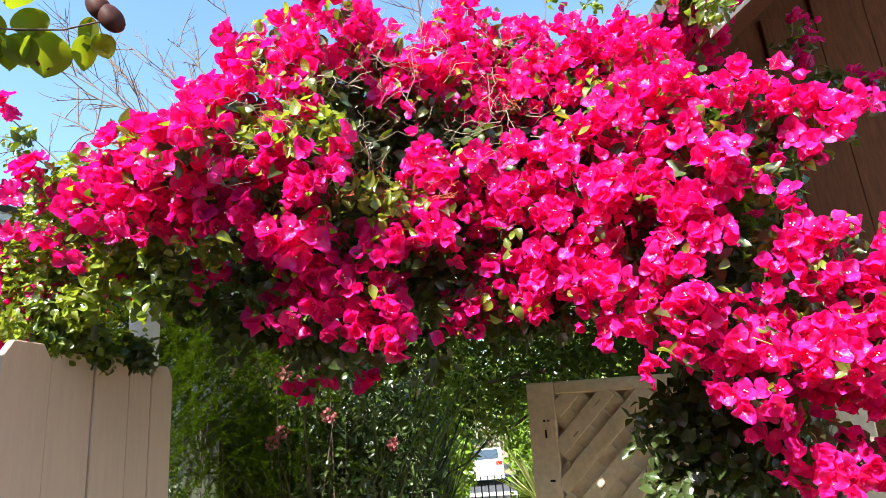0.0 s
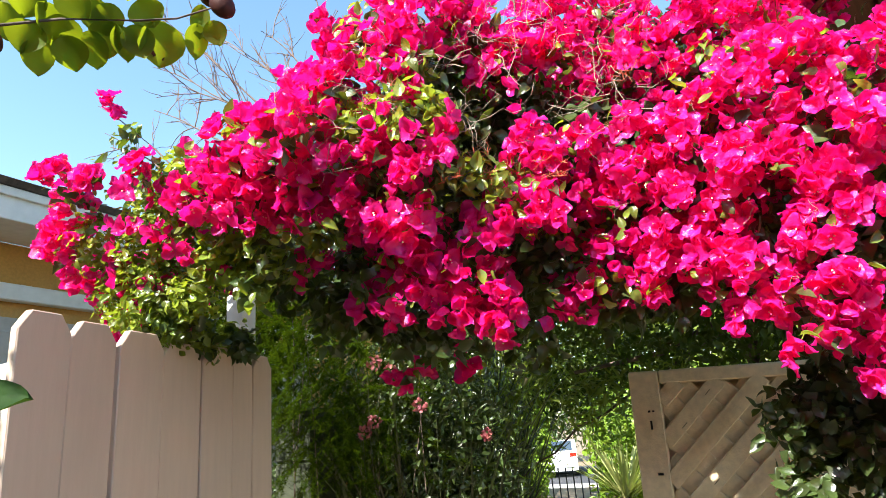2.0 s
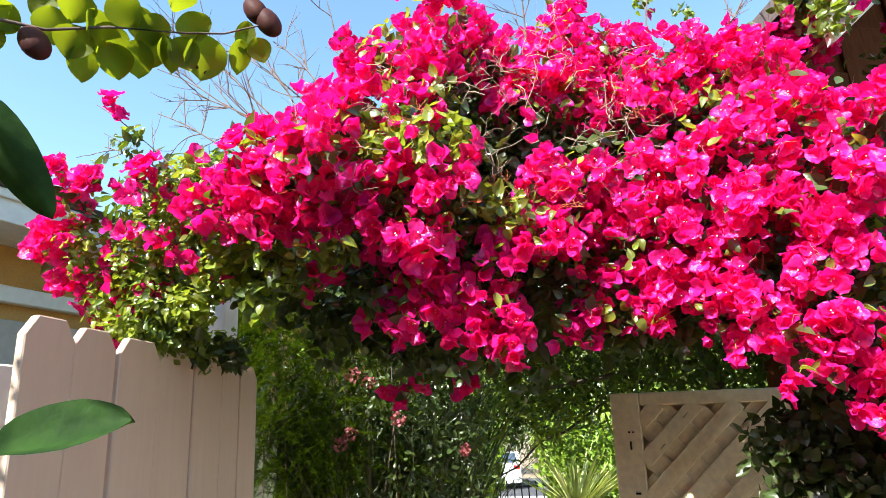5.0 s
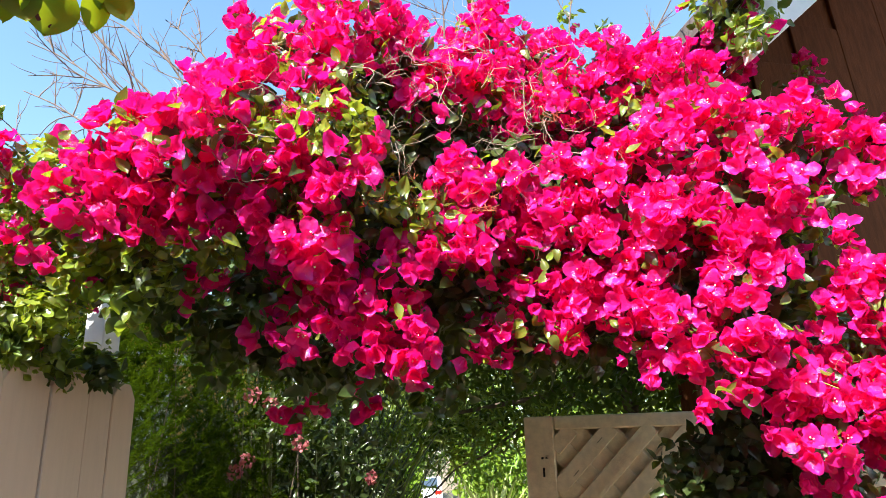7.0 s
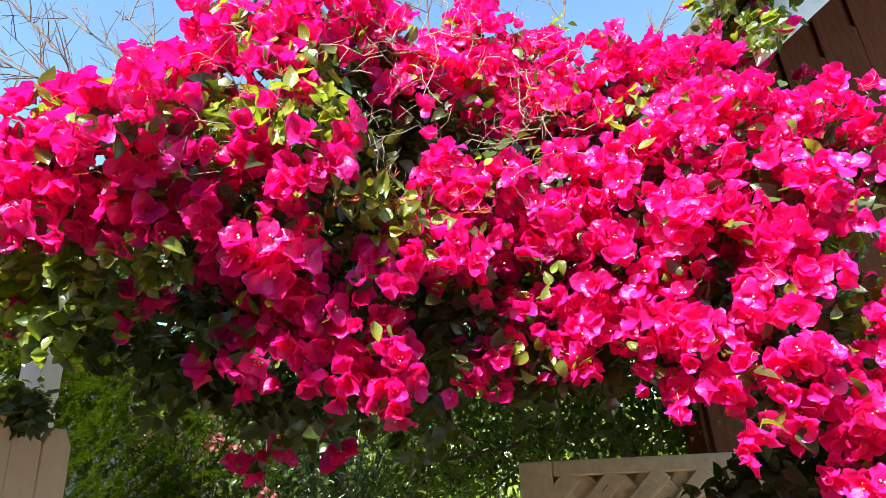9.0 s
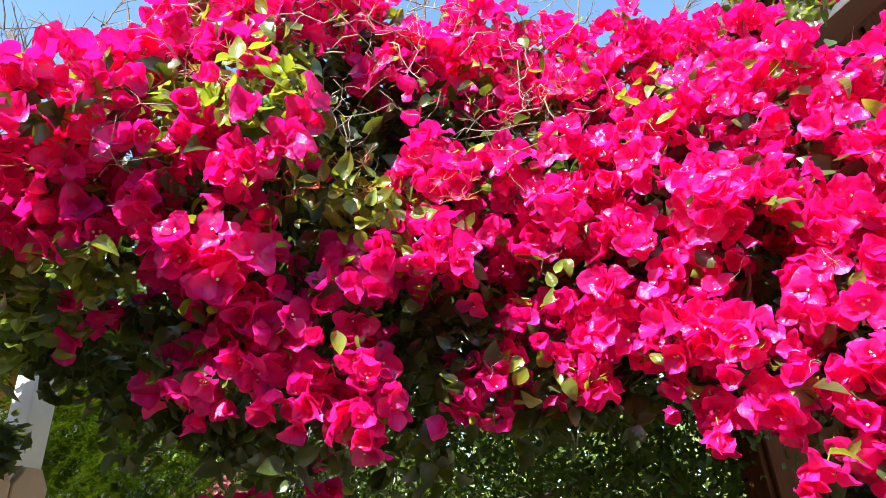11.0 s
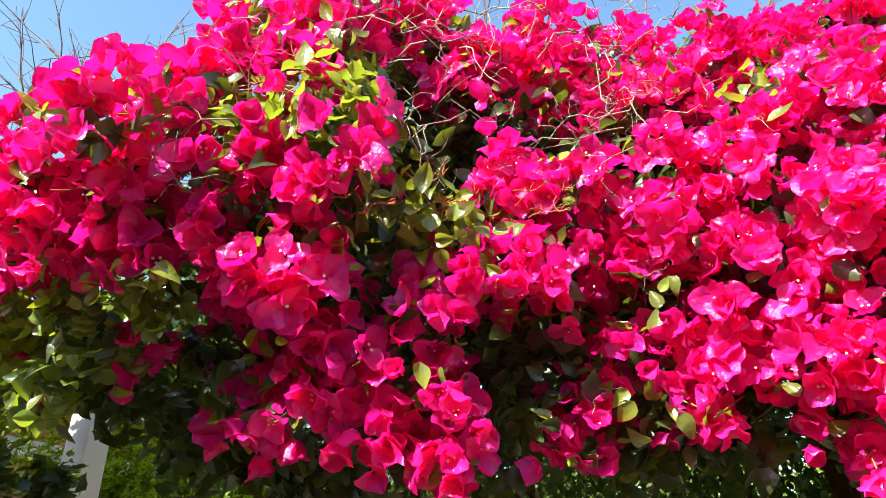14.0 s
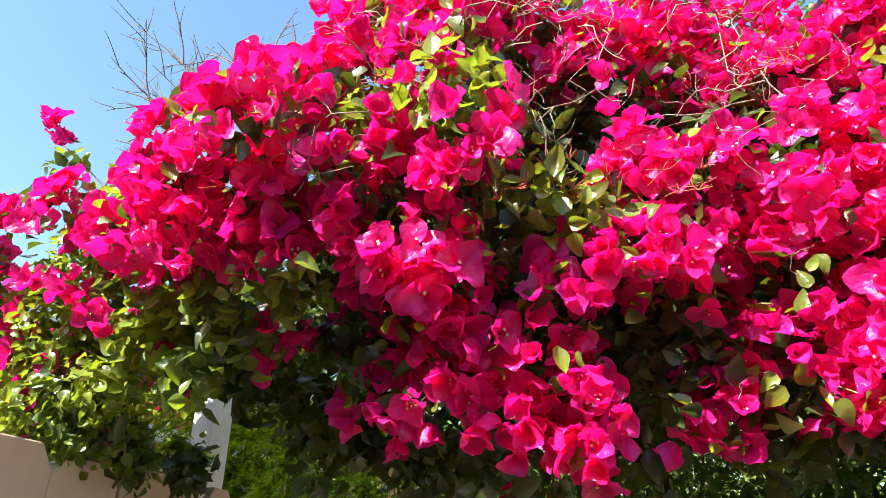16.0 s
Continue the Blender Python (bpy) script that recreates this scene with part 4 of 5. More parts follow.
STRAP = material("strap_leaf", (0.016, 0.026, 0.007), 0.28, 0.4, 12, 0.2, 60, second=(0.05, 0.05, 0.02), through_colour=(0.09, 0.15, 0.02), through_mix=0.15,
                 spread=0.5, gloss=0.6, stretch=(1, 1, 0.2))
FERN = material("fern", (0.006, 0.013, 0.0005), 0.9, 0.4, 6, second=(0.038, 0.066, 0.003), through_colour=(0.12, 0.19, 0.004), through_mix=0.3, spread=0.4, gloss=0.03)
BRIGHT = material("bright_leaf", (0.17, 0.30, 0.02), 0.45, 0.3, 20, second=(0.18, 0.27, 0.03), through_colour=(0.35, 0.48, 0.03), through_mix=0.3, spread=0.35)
PALM = material("palm_blade", (0.40, 0.46, 0.14), 0.4, 0.3, 20, second=(0.50, 0.52, 0.22), through_colour=(0.5, 0.55, 0.1), through_mix=0.25, spread=0.25)
PETAL = material("pink_petal", (0.42, 0.12, 0.13), 0.6, 0.3, 60, through_colour=(0.5, 0.12, 0.12), through_mix=0.2, spread=0.25)
BARK = material("bark", (0.14, 0.10, 0.075), 0.9, 0.5, 30, 1.0, 60)
BLOCK = material("mossy_block", (0.045, 0.055, 0.028), 0.85, 0.4, 14, 0.7, 60, stain=0.6)
ROUND = [leaf_shape(340 + i, 0.075, 0.05) for i in range(4)]
SMALL = [leaf_shape(300 + i, 0.034, 0.020) for i in range(4)]
LANCE = [leaf_shape(360 + i, 0.10, 0.017) for i in range(4)]
BROAD = [leaf_shape(320 + i, 0.085, 0.035) for i in range(4)]


def fern_curtain():
    fern = thing("asparagus_fern", "feathery green asparagus fern hanging behind the fence", "fern")
    r = random.Random(5)
    stems, verts, faces = [], [], []
    for _ in range(520):
        x, y = r.uniform(-2.70, -1.56), r.uniform(2.15, 2.8)
        beside = x > -2.05
        top = V((x, y, r.uniform(1.35, 2.2) if beside else r.uniform(1.8, 2.25)))
        line = crooked(top, (r.uniform(-0.9, 0.9), -0.4, r.uniform(-1.0, -0.2)), r.uniform(0.3, 0.6) if beside else r.uniform(0.15, 0.3), 8, 0.3, r)
        stems.append((line, 0.0012, 0.0006))
        for i in range(8):
            for _ in range(30):
                p = line[i].lerp(line[i + 1], r.random())
                d = V((r.uniform(-1, 1), r.uniform(-1, 1), r.uniform(-0.7, 0.5))).normalized() * r.uniform(0.010, 0.026)
                s = d.cross(V((r.uniform(-1, 1), r.uniform(-1, 1), 1))).normalized() * 0.0015
                o = len(verts)
                verts += [tuple(p - s), tuple(p + s), tuple(p + d + s * 0.4), tuple(p + d - s * 0.4)]
                faces.append((o, o + 1, o + 2, o + 3))
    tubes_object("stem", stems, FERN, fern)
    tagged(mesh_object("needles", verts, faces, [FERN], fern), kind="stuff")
    # backing leaves coloured dark for shade, top leaves coloured bright for sun
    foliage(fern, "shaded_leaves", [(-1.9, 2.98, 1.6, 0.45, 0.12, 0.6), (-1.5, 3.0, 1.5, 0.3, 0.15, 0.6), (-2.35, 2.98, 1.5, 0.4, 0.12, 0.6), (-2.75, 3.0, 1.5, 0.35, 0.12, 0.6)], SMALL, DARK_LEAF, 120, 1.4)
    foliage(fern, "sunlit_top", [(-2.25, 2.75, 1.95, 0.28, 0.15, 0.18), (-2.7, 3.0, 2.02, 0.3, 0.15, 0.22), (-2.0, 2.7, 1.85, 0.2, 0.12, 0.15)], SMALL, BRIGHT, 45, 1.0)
    # the woody canes that carry it
    canes = [(crooked((r.uniform(-2.1, -1.4), r.uniform(2.3, 2.75), -0.02), (r.uniform(-0.08, 0.08), 0, 1), r.uniform(1.8, 2.15), 7, 0.07, r), 0.004, 0.002) for _ in range(9)]
    tubes_object("cane", canes, BARK, fern)


fern_curtain()


def strap_plants():
    r = random.Random(9)
    for x, y, h, n in ((-2.3, 3.3, 1.75, 150), (-1.85, 3.1, 1.65, 160), (-1.62, 3.3, 1.75, 110), (-1.95, 4.0, 2.3, 170), 
                       (-2.6, 4.2, 2.4, 150), (-2.1, 4.8, 2.7, 150), (-2.9, 5.0, 2.9, 150)):
        plant = thing("strap_leaf_plant", "tall dark clump of long strap leaves beyond the gate", "plant", "strap plants behind the arch")
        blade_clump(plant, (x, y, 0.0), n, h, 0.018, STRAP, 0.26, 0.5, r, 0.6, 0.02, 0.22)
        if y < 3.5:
            # side leaves darkened for shade, with a few lighter ones as sun glints
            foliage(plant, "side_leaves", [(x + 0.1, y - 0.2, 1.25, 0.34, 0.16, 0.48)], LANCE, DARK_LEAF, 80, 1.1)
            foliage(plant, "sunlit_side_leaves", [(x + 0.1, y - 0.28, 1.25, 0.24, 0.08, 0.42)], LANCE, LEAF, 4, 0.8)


strap_plants()


def trees_behind():
    r = random.Random(12)
    tree = thing("shade_tree", "small tree with shade-toned leaves and a slanting limb behind the gate", "tree")
    tubes_object("trunk", [([V(p) for p in ((0.15, 3.5, -0.02), (0.12, 3.5, 0.6), (0.02, 3.55, 1.2), (-0.1, 3.6, 1.9), (-0.2, 3.6, 2.5))], 0.07, 0.03),
                           ([V(p) for p in ((-1.62, 4.0, 0.98), (-1.45, 4.02, 1.15), (-1.28, 3.98, 1.22), (-1.12, 4.0, 1.37), (-0.95, 3.96, 1.42), (-0.70, 4.0, 1.58), (-0.1, 3.7, 1.85))], 0.004, 0.011),
                           ([V(p) for p in ((-0.95, 3.4, 1.66), (-0.5, 3.5, 1.72), (-0.1, 3.6, 1.9))], 0.010, 0.02)], BARK, tree)
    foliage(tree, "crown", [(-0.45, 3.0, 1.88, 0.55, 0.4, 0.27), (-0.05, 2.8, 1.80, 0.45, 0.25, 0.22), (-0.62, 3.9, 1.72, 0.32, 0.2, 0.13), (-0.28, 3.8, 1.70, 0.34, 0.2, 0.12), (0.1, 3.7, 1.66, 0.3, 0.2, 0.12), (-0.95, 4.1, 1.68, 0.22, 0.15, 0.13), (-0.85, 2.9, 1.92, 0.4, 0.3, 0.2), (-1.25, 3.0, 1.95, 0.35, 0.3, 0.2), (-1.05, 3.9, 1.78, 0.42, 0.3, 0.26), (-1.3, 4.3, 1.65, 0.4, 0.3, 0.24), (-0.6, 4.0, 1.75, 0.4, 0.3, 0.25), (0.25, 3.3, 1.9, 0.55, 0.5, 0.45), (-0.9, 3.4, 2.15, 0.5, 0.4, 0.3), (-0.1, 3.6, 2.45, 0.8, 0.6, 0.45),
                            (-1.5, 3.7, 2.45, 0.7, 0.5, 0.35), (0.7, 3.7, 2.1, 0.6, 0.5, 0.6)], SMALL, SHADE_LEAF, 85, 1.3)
    # upper crown added out of sight to shade the plants below
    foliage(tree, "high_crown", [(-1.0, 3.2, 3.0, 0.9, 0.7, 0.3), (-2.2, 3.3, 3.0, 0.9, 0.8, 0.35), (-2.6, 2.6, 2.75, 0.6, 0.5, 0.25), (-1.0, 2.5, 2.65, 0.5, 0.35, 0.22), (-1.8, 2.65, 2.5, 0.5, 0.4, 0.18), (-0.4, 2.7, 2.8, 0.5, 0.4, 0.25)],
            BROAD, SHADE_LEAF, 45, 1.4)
    # leaves in a brighter green, to look sunlit against the darkened crown
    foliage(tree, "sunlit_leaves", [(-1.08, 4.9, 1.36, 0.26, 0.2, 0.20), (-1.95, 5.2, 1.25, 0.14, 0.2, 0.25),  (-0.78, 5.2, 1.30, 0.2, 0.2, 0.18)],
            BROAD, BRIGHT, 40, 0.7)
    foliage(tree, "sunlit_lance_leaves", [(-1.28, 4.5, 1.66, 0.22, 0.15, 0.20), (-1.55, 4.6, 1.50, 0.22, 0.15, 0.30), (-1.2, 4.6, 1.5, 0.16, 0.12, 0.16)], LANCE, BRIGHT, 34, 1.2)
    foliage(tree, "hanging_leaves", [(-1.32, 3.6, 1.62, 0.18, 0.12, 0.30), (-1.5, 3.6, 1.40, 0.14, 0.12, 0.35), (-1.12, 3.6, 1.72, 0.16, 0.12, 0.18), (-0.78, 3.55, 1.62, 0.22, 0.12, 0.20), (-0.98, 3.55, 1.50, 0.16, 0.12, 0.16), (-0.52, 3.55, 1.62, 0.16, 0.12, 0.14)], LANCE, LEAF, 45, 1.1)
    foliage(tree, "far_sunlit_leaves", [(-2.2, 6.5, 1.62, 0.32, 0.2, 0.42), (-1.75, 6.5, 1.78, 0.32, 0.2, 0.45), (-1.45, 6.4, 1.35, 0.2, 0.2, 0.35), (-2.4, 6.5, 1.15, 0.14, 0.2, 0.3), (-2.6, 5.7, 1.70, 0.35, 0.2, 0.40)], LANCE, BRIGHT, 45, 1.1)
    tubes_object("side_limb", [([V((-0.2, 3.6, 2.4)), V((-0.9, 4.6, 2.35)), V((-1.6, 5.8, 2.1)), V((-2.2, 6.5, 1.8))], 0.025, 0.008)], BARK, tree)
    # limbs that carry the added upper crown
    tubes_object("limb", [([V((-0.2, 3.6, 2.4)), V((-1.0, 3.6, 2.8)), V((-2.0, 3.7, 3.0)), V((-2.7, 3.9, 3.2))], 0.035, 0.012), ([V((-1.0, 3.6, 2.8)), V((-1.4, 4.4, 3.2))], 0.02, 0.01)], BARK, tree)
    for x, y, z, s, n in ((-1.30, 7.6, 0.85, 0.42, 26), (-0.65, 7.2, 1.0, 0.6, 26), (-3.45, 9.5, 1.3, 0.35, 50), (-3.0, 8.4, 1.1, 0.28, 60), (-1.75, 8.0, 1.15, 0.34, 60),  (-4.0, 8.2, 1.2, 0.9, 20), (-2.9, 6.4, 0.75, 0.45, 30)):
        shrub = thing("garden_shrub", "sunlit bright green garden shrub beyond the arch", "shrub", "sunlit shrubs")
        foliage(shrub, "leaves", [(x, y, z, s, s, z * 0.95), (x + 0.3, y - 0.3, z * 1.2, s * 0.7, s * 0.6, z * 0.7)], BROAD, BRIGHT, n, 1.5)
        tubes_object("stem", [(crooked((x, y, -0.02), (0, 0, 1), z * 1.3, 5, 0.15, r), 0.03, 0.01)], BARK, shrub)
    # taller dark trees that close the view
    for x, y, z, s in ((-4.4, 9.0, 2.6, 1.7), (-6.5, 12.0, 3.0, 2.4), (0.6, 9.5, 2.2, 1.5), (-1.4, 12.5, 3.4, 1.8)):
        far = thing("garden_tree", "leafy garden tree in the distance beyond the arch", "tree", "distant trees")
        foliage(far, "crown", [(x, y, z, s, s, s * 0.75), (x + 0.6 * s, y - 0.4, z * 0.85, s * 0.6, s * 0.6, s * 0.5), (x - 0.6 * s, y - 0.3, z * 0.9, s * 0.6, s * 0.6, s * 0.5)],
                BROAD, LEAF, 12, 2.0)
        tubes_object("trunk", [(crooked((x, y, -0.02), (0, 0, 1), z, 6, 0.1, r), 0.12, 0.05)], BARK, far)
    agave = thing("fan_palm", "low spiky fan palm with pale sunlit blades", "palm")
    blade_clump(agave, (-1.40, 6.6, 0.58), 70, 0.62, 0.038, PALM, 0.03, 0.12, r, 0.06, 0.1, 1.7)
    tubes_object("trunk", [([V((-1.40, 6.6, -0.02)), V((-1.40, 6.6, 0.3)), V((-1.40, 6.6, 0.62))], 0.07, 0.06)], BARK, agave)


trees_behind()


def pink_flowers():
    plant = thing("pink_geranium", "leggy geranium with faded salmon-pink flower heads in the shade", "plant")
    r = random.Random(21)
    for x, y, z, s in ((-1.53, 2.2, 1.44, 0.030), (-1.48, 2.2, 1.48, 0.028), (-1.27, 2.2, 1.525, 0.030), (-1.47, 2.2, 1.71, 0.035), (-1.00, 2.2, 1.40, 0.020), (-1.42, 2.25, 1.68, 0.03)):
        head = [leaf_shape(400 + i, 0.022, 0.02) for i in range(3)]
        d = rng.normal(size=(26, 3))
        d /= np.linalg.norm(d, axis=1)[:, None]
        v, f, k = scattered(head[r.randrange(3)], frames_of(d), np.array((x, y, z)) + d * s * 0.6, rng.uniform(0.7, 1.1, 26))
        mesh_object("flower_head", v, f, [PETAL], plant, smooth=True)
        tubes_object("stalk", [(crooked((x + r.uniform(-0.05, 0.05), y + 0.1, -0.02), (0, -0.05, 1), z, 6, 0.05, r), 0.002, 0.0012)], STRAP, plant)
    foliage(plant, "leaves", [(-1.40, 2.3, 1.62, 0.16, 0.1, 0.16), (-1.15, 2.35, 1.60, 0.15, 0.1, 0.14), (-1.3, 2.35, 1.2, 0.2, 0.12, 0.25)], SMALL, DARK_LEAF, 60, 1.0)


pink_flowers()


# ---------------------------------------------------------------- pillar, second fence post, neighbour's house
pillar = thing("block_pillar", "mossy grey concrete block pillar half hidden by fern", "pillar")
for k in range(6):
    part("block", box((0.22, 0.22, 0.258), (-2.26, 2.75, 0.13 + 0.264 * k), None, 0.008), BLOCK, pillar)

sunny = thing("fence_post", "sunlit white painted fence post behind the pickets", "post")
part("shaft", box((0.145, 0.09, 1.72), (-2.05, 1.14, 0.86), None, 0.006), WHITE, sunny)
part("board", box((0.05, 0.02, 1.66), (-2.03, 1.084, 0.83), None, 0.004), WHITE, sunny)


def neighbour():
    h = thing("neighbour_house", "orange stucco house with white fascia and a beige garage door", "house")
    x = -4.0
    part("wall", box((0.2, 11, 2.71), (x - 0.1, 2.5, 1.355), None, 0), ORANGE, h, "orange stucco wall")
    part("fascia", box((0.03, 11.4, 0.19), (x + 0.42, 2.5, 2.80), None, 0.004), WHITE, h, "white-painted fascia board")
    part("soffit", box((0.42, 11.4, 0.02), (x + 0.20, 2.5, 2.725), None, 0), WHITE, h)
    roof = prism([(0.46, 2.89), (0.50, 2.92), (-3.5, 3.9), (-3.5, 3.84)], 11.6, pose(x, -3.3, 0))
    part("roof", roof, ROOF, h)
    part("roof_gutter", box((0.02, 11.4, 0.05), (x + 0.445, 2.5, 2.86), None, 0.004), WHITE, h)
    door = part("garage_door", box((0.04, 4.8, 2.25), (x + 0.03, 2.6, 1.125), None, 0.004), GREY, h, "beige panelled garage door")
    for k in range(4):
        part("panel", box((0.02, 4.7, 0.5), (x + 0.058, 2.6, 0.30 + 0.54 * k), None, 0.01), GREY, door)
    part("header_trim", box((0.07, 5.1, 0.10), (x + 0.036, 2.6, 2.40), None, 0.006), WHITE, h)
    part("back_wall", box((6, 0.2, 2.71), (x - 3.2, 7.9, 1.355), None, 0), ORANGE, h)
    part("front_wall", box((6, 0.2, 2.71), (x - 3.2, -2.9, 1.355), None, 0), ORANGE, h)


neighbour()


# unseen wall and roof, added to cut sky light from behind
def rear_sky_blocker():
    h = thing("rear_sky_blocker", "unseen plain brown wall added behind the viewer to block skylight", "house")
    part("wall", box((9, 0.2, 2.7), (1.2, -2.6, 1.35), None, 0), BROWN, h)
    part("roof", prism([(-3.5, 2.72), (5.8, 2.72), (5.8, 2.80), (-3.5, 2.80)], 1.0, pose(0, -2.9, 0)), ROOF, h)


rear_sky_blocker()


# ---------------------------------------------------------------- plum branch overhead
PLUM_LEAF = material("plum_leaf", (0.05, 0.09, 0.008), 0.6, 0.4, 25, 0.3, 90, second=(0.11, 0.15, 0.010), through_colour=(0.44, 0.54, 0.015), through_mix=0.34,
                     spread=0.3, gloss=0.15)
# plum leaf green darkened for the shade the low leaf hangs in
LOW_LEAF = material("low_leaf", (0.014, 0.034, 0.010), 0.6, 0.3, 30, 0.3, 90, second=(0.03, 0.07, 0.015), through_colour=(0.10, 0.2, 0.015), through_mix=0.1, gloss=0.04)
PLUM = material("plum", (0.045, 0.014, 0.013), 0.6, 0.4, 40, 0.1, 90, second=(0.085, 0.03, 0.02), gloss=0.12)


def plum_tree():
    tree = thing("plum_tree", "plum tree branch with backlit green leaves and dark fruit", "tree")
    r = random.Random(17)
    branch = [V(p) for p in ((-1.9, -0.5, 1.5), (-1.6, -0.15, 1.95), (-1.3, 0.18, 2.12), (-1.077, 0.421, 2.095), (-1.043, 0.475, 2.10), (-0.986, 0.537, 2.128), (-0.911, 0.617, 2.145),
                             (-0.862, 0.657, 2.155), (-0.805, 0.693, 2.18))]
    eye = V((-0.15, 0.0, 1.45))

    def nearer(p):
        return eye + (V(p) - eye) * 0.93

    branch = branch[:2] + [nearer(p) for p in branch[2:]]

    tubes_object("branch", [(branch, 0.0034, 0.0014), ([V(p) for p in ((-1.9, -0.5, -0.02), (-1.93, -0.5, 0.8), (-1.9, -0.5, 1.5), (-2.0, -0.6, 2.6))], 0.07, 0.03),
                            ([V(p) for p in ((-1.3, 0.18, 2.12), (-1.15, 0.36, 2.2), (-1.0, 0.5, 2.24))], 0.004, 0.002)], BARK, tree)

    def leaf(p, length, width, turn, tilt, seed):
        """A leaf that hangs from p."""
        p = nearer(p)
        v, f = petal(length, width, r.uniform(0.1, 0.5), r.choice((-1, 1)) * r.uniform(0.2, 0.8), seed, 10, 0.25, 0.72)
        away = (V(p) - eye).normalized()
        side = away.cross(V((0, 0, 1))).normalized()
        up = side.cross(away)
        down = (-up * math.cos(radians(turn)) + side * math.sin(radians(turn))).normalized()
        normal = (-away + V((r.uniform(-0.4, 0.4), r.uniform(-0.4, 0.4), 0.5)) * tilt).normalized()
        x = down.cross(normal).normalized()
        normal = x.cross(down)
        m = Matrix((x, down, normal)).transposed().to_4x4()
        m.translation = V(p)
        ob = mesh_object("leaf", moved(v, m), f, [PLUM_LEAF], tree, smooth=True)
        if seed == 509:
            for sx, sy, rad in ((0.014, 0.70, 0.0075), (-0.008, 0.80, 0.004)):
                ring = [(sx + rad * (1 + 0.25 * math.sin(3 * w)) * math.cos(w), length * sy + rad * 0.8 * math.sin(w), 0.006) for w in (2 * math.pi * k / 14 for k in range(14))]
                tagged(mesh_object("brown_spot", moved(ring, m), [tuple(range(14))], [PLUM], ob), "brown dead patch")

    for i, (x, y, z, ln, wd, turn) in enumerate(((-1.09, 0.45, 2.085, 0.085, 0.05, -70), (-1.02, 0.515, 2.125, 0.075, 0.06, -10), (-1.03, 0.53, 2.105, 0.08, 0.05, 5), (-0.992, 0.537, 2.14, 0.085, 0.06, 10),
                                                 (-1.0, 0.557, 2.115, 0.08, 0.055, 18), (-0.975, 0.583, 2.13, 0.09, 0.055, 5), (-0.95, 0.60, 2.15, 0.085, 0.06, -5), (-0.925, 0.62, 2.145, 0.08, 0.055, 20),
                                                 (-0.91, 0.62, 2.19, 0.07, 0.06, 30), (-0.904, 0.655, 2.165, 0.105, 0.085, 0), (-0.856, 0.692, 2.165, 0.085, 0.04, 2), (-0.83, 0.70, 2.165, 0.06, 0.042, 25),
                                                 (-1.07, 0.44, 2.13, 0.08, 0.055, -30), (-1.05, 0.48, 2.15, 0.08, 0.055, 15), (-1.15, 0.35, 2.17, 0.08, 0.05, -20), (-0.97, 0.52, 2.22, 0.08, 0.05, 20),
                                                 (-1.2, 0.3, 2.16, 0.08, 0.05, 10), (-1.12, 0.42, 2.22, 0.08, 0.05, 0), (-1.03, 0.47, 2.24, 0.08, 0.05, -15), (-1.0, 0.50, 2.26, 0.08, 0.05, 25))):
        leaf((x, y, z), ln * 0.70, wd * 0.95, turn, 0.8, 500 + i)
        leaf((x + r.uniform(-0.03, 0.03), y + r.uniform(-0.03, 0.03), z + r.uniform(0.015, 0.05)), ln * 0.66, wd * 0.88, turn + r.uniform(-40, 40), 1.0, 560 + i)
    for x, y, z, s in ((-1.052, 0.468, 2.075, 0.021), (-0.804, 0.70, 2.188, 0.021), (-0.823, 0.69, 2.21, 0.020), (-1.12, 0.40, 2.08, 0.02)):
        b = bmesh.new()
        bmesh.ops.create_uvsphere(b, u_segments=18, v_segments=12, radius=s)
        for v in b.verts:
            v.co.z *= 1.3
            v.co.x -= v.co.z * 0.35
            v.co.x *= 1 - 0.06 * max(0, math.cos(math.atan2(v.co.y, v.co.x)) - 0.8) * 5
        bmesh.ops.translate(b, vec=nearer((x, y, z)), verts=b.verts)
        for face in b.faces:
            face.smooth = True
        part("plum", b, PLUM, tree, "dark purple-brown plum")
    # unseen crown, added to shade the low leaf and the fence
    foliage(tree, "crown", [(-1.25, -0.25, 2.2, 0.3, 0.3, 0.14), (-1.7, -0.6, 2.5, 0.45, 0.45, 0.25), (-2.1, -0.4, 2.6, 0.45, 0.45, 0.3), (-1.1, 0.02, 2.18, 0.16, 0.16, 0.08), (-0.88, -0.14, 2.22, 0.22, 0.2, 0.08)], ROUND, PLUM_LEAF, 22, 1.0)
    # a low leaf beside the camera
    low = [V(p) for p in ((-1.9, -0.5, 1.1), (-1.2, 0.0, 1.35), (-0.85, 0.16, 1.46), (-0.715, 0.25, 1.478))]
    tubes_object("low_branch", [(low, 0.010, 0.0025)], BARK, tree)
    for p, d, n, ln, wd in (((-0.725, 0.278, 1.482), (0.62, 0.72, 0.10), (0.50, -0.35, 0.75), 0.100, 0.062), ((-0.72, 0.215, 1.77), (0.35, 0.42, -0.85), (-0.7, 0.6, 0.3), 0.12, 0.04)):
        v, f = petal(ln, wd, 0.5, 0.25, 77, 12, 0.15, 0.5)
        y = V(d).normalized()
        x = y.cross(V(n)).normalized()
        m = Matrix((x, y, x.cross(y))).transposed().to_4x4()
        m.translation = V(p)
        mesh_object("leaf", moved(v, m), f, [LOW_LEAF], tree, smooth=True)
    tubes_object("twig", [([V(p) for p in ((-1.2, 0.0, 1.9), (-0.9, 0.1, 1.86), (-0.72, 0.215, 1.77))], 0.005, 0.002), ([V(p) for p in ((-1.6, -0.15, 1.95), (-1.2, 0.0, 1.9))], 0.007, 0.005)], BARK, tree)


plum_tree()


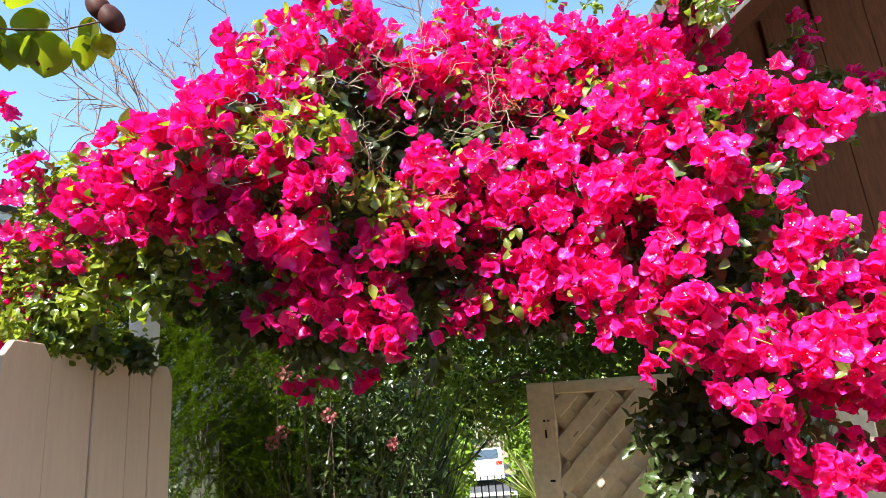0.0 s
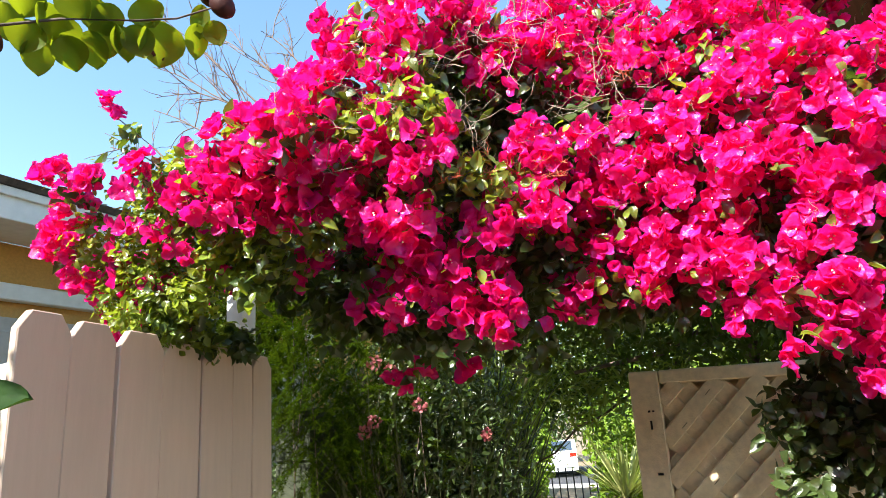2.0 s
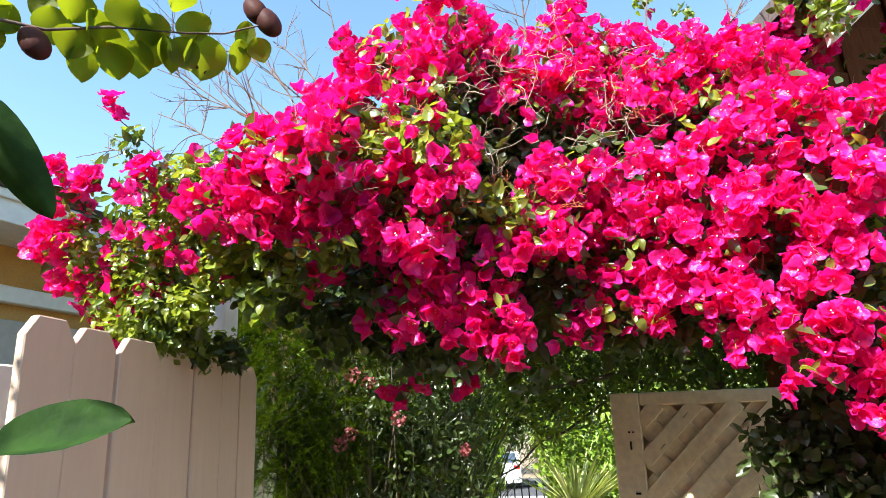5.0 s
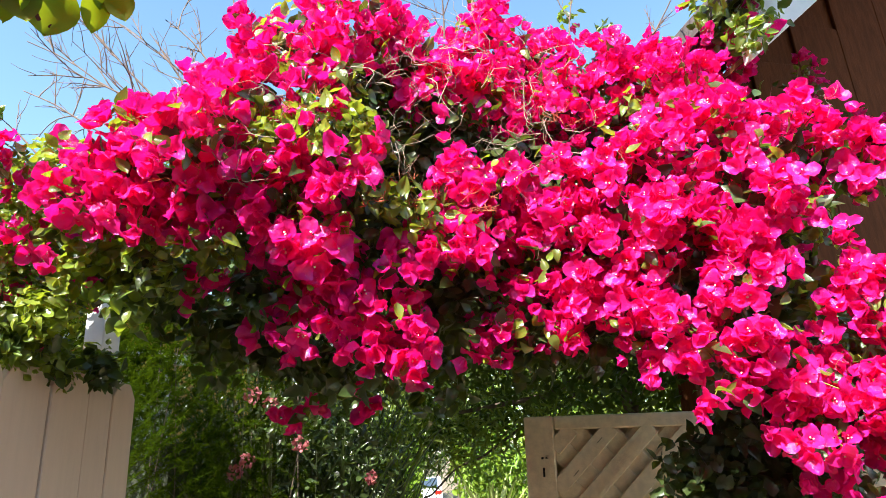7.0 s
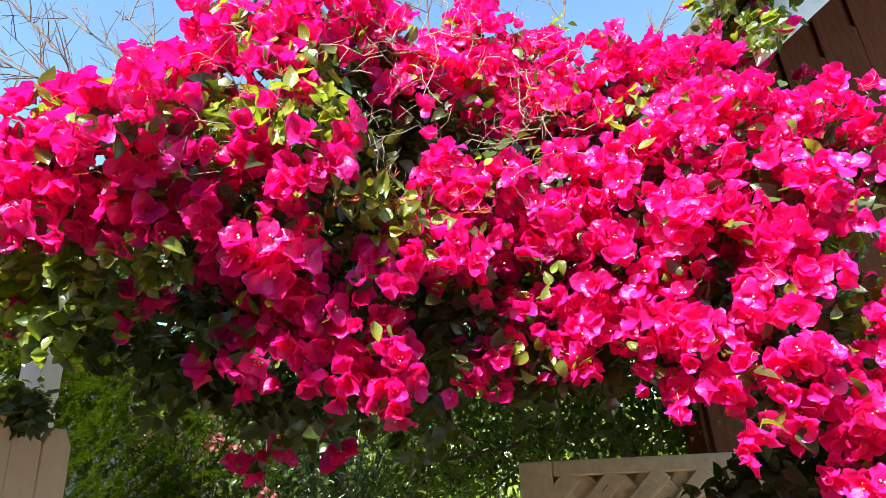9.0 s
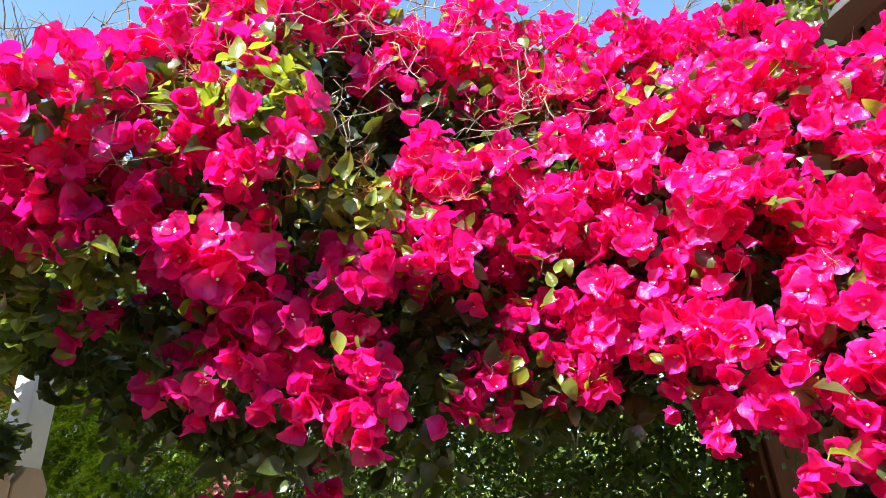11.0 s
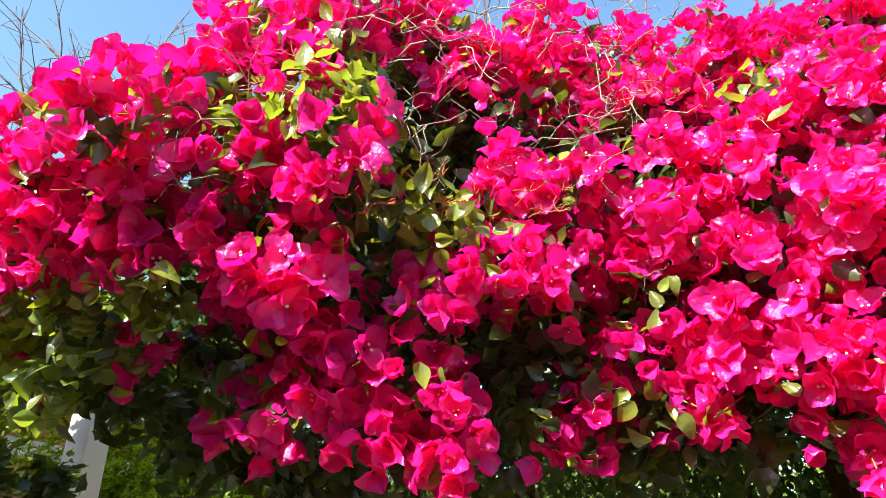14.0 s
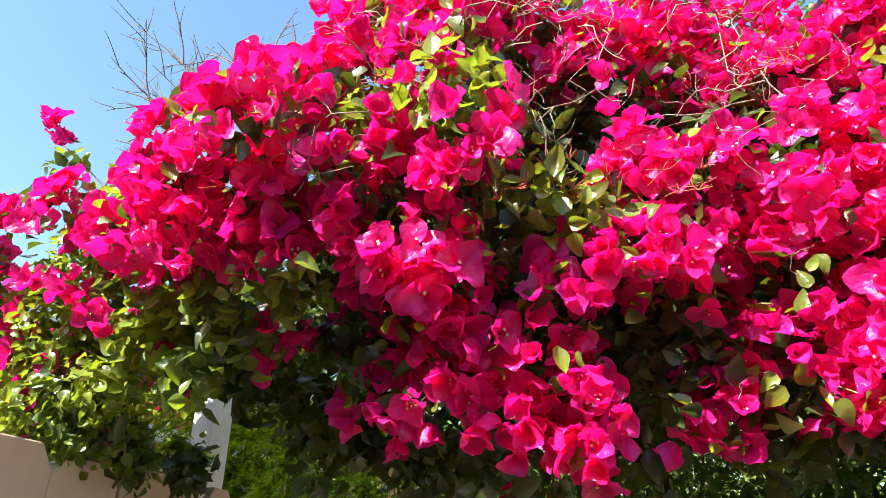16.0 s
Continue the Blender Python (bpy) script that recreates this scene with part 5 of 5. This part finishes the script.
# ---------------------------------------------------------------- street beyond the garden
def far_hedge():
    hedge = thing("far_hedge", "tall dark hedge across the street", "hedge")
    foliage(hedge, "leaves", [(-16 + 2.0 * k, 33.5 + 0.4 * (k % 3), 1.6, 1.5, 1.0, 2.6) for k in range(12)], BROAD, DARK_LEAF, 5, 3.4)
    for k in range(12):
        tubes_object("stem", [([V((-16 + 2.0 * k, 33.5, -1.12)), V((-16 + 2.0 * k, 33.5, 1.0))], 0.1, 0.05)], BARK, hedge)


far_hedge()


def street():
    tagged(part("road", box((80, 8, 0.04), (0, 27.5, -1.1), None, 0), ASPHALT, None, "grey asphalt street"), "grey asphalt street beyond the garden", "road", kind="structure")
    tagged(part("pavement", box((80, 1.8, 0.12), (0, 22.4, -1.08), None, 0.01), PAVING, None), "pale concrete pavement with a kerb", "pavement", kind="structure")
    iron = thing("iron_fence", "low black iron railing along the street", "fence")
    IRON = material("black_iron", (0.02, 0.02, 0.022), 0.5, 0.2, 30)
    for z in (0.10, 0.56):
        part("rail", box((7, 0.03, 0.03), (-3.2, 9.9, z), None, 0.003), IRON, iron)
    for k in range(60):
        part("bar", box((0.018, 0.018, 0.64), (-6.6 + k * 0.115, 9.9, 0.32), None, 0.003), IRON, iron)
    car = thing("parked_car", "white hatchback parked on the street with a red tail light", "car")
    CAR = material("white_car_paint", (0.82, 0.83, 0.84), 0.2, 0.04, 5, gloss=0.6)
    GLASS = material("car_glass", (0.05, 0.07, 0.09), 0.05, 0.1, 5, gloss=0.8)
    RUBBER = material("rubber", (0.02, 0.02, 0.02), 0.8, 0.2, 30)
    LAMP = material("red_lamp", (0.5, 0.02, 0.01), 0.2, 0.1, 20)
    m = pose(-8.4, 28.0, -1.08, 0, 0, 106.7)
    body = prism([(-2.0, 0.25), (1.95, 0.25), (2.0, 0.62), (1.9, 0.82), (1.0, 0.92), (0.45, 1.38), (-1.1, 1.42), (-1.85, 0.98), (-2.02, 0.85)], 1.65, m @ pose(0, -0.82, 0))
    part("body", body, CAR, car)
    part("window", prism([(0.85, 0.95), (0.40, 1.31), (-1.05, 1.34), (-1.55, 0.98)], 1.68, m @ pose(0, -0.835, 0)), GLASS, car)
    part("rear_window", prism([(-1.16, 1.36), (-1.75, 1.03), (-1.80, 1.06), (-1.20, 1.40)], 1.3, m @ pose(0, -0.65, 0)), GLASS, car)
    for y in (-0.66, 0.66):
        part("tail_light", box((0.08, 0.28, 0.16), (-1.98, y, 0.86), m, 0.01), LAMP, car, "red tail light")
    part("bumper", box((0.1, 1.6, 0.16), (-1.99, 0, 0.45), m, 0.03), CAR, car)
    for x in (-1.25, 1.25):
        for y in (-0.74, 0.74):
            w = bmesh.new()
            bmesh.ops.create_cone(w, cap_ends=True, segments=24, radius1=0.31, radius2=0.31, depth=0.2)
            bmesh.ops.transform(w, matrix=m @ pose(x, y, 0.31, 90), verts=w.verts)
            part("wheel", w, RUBBER, car)


street()
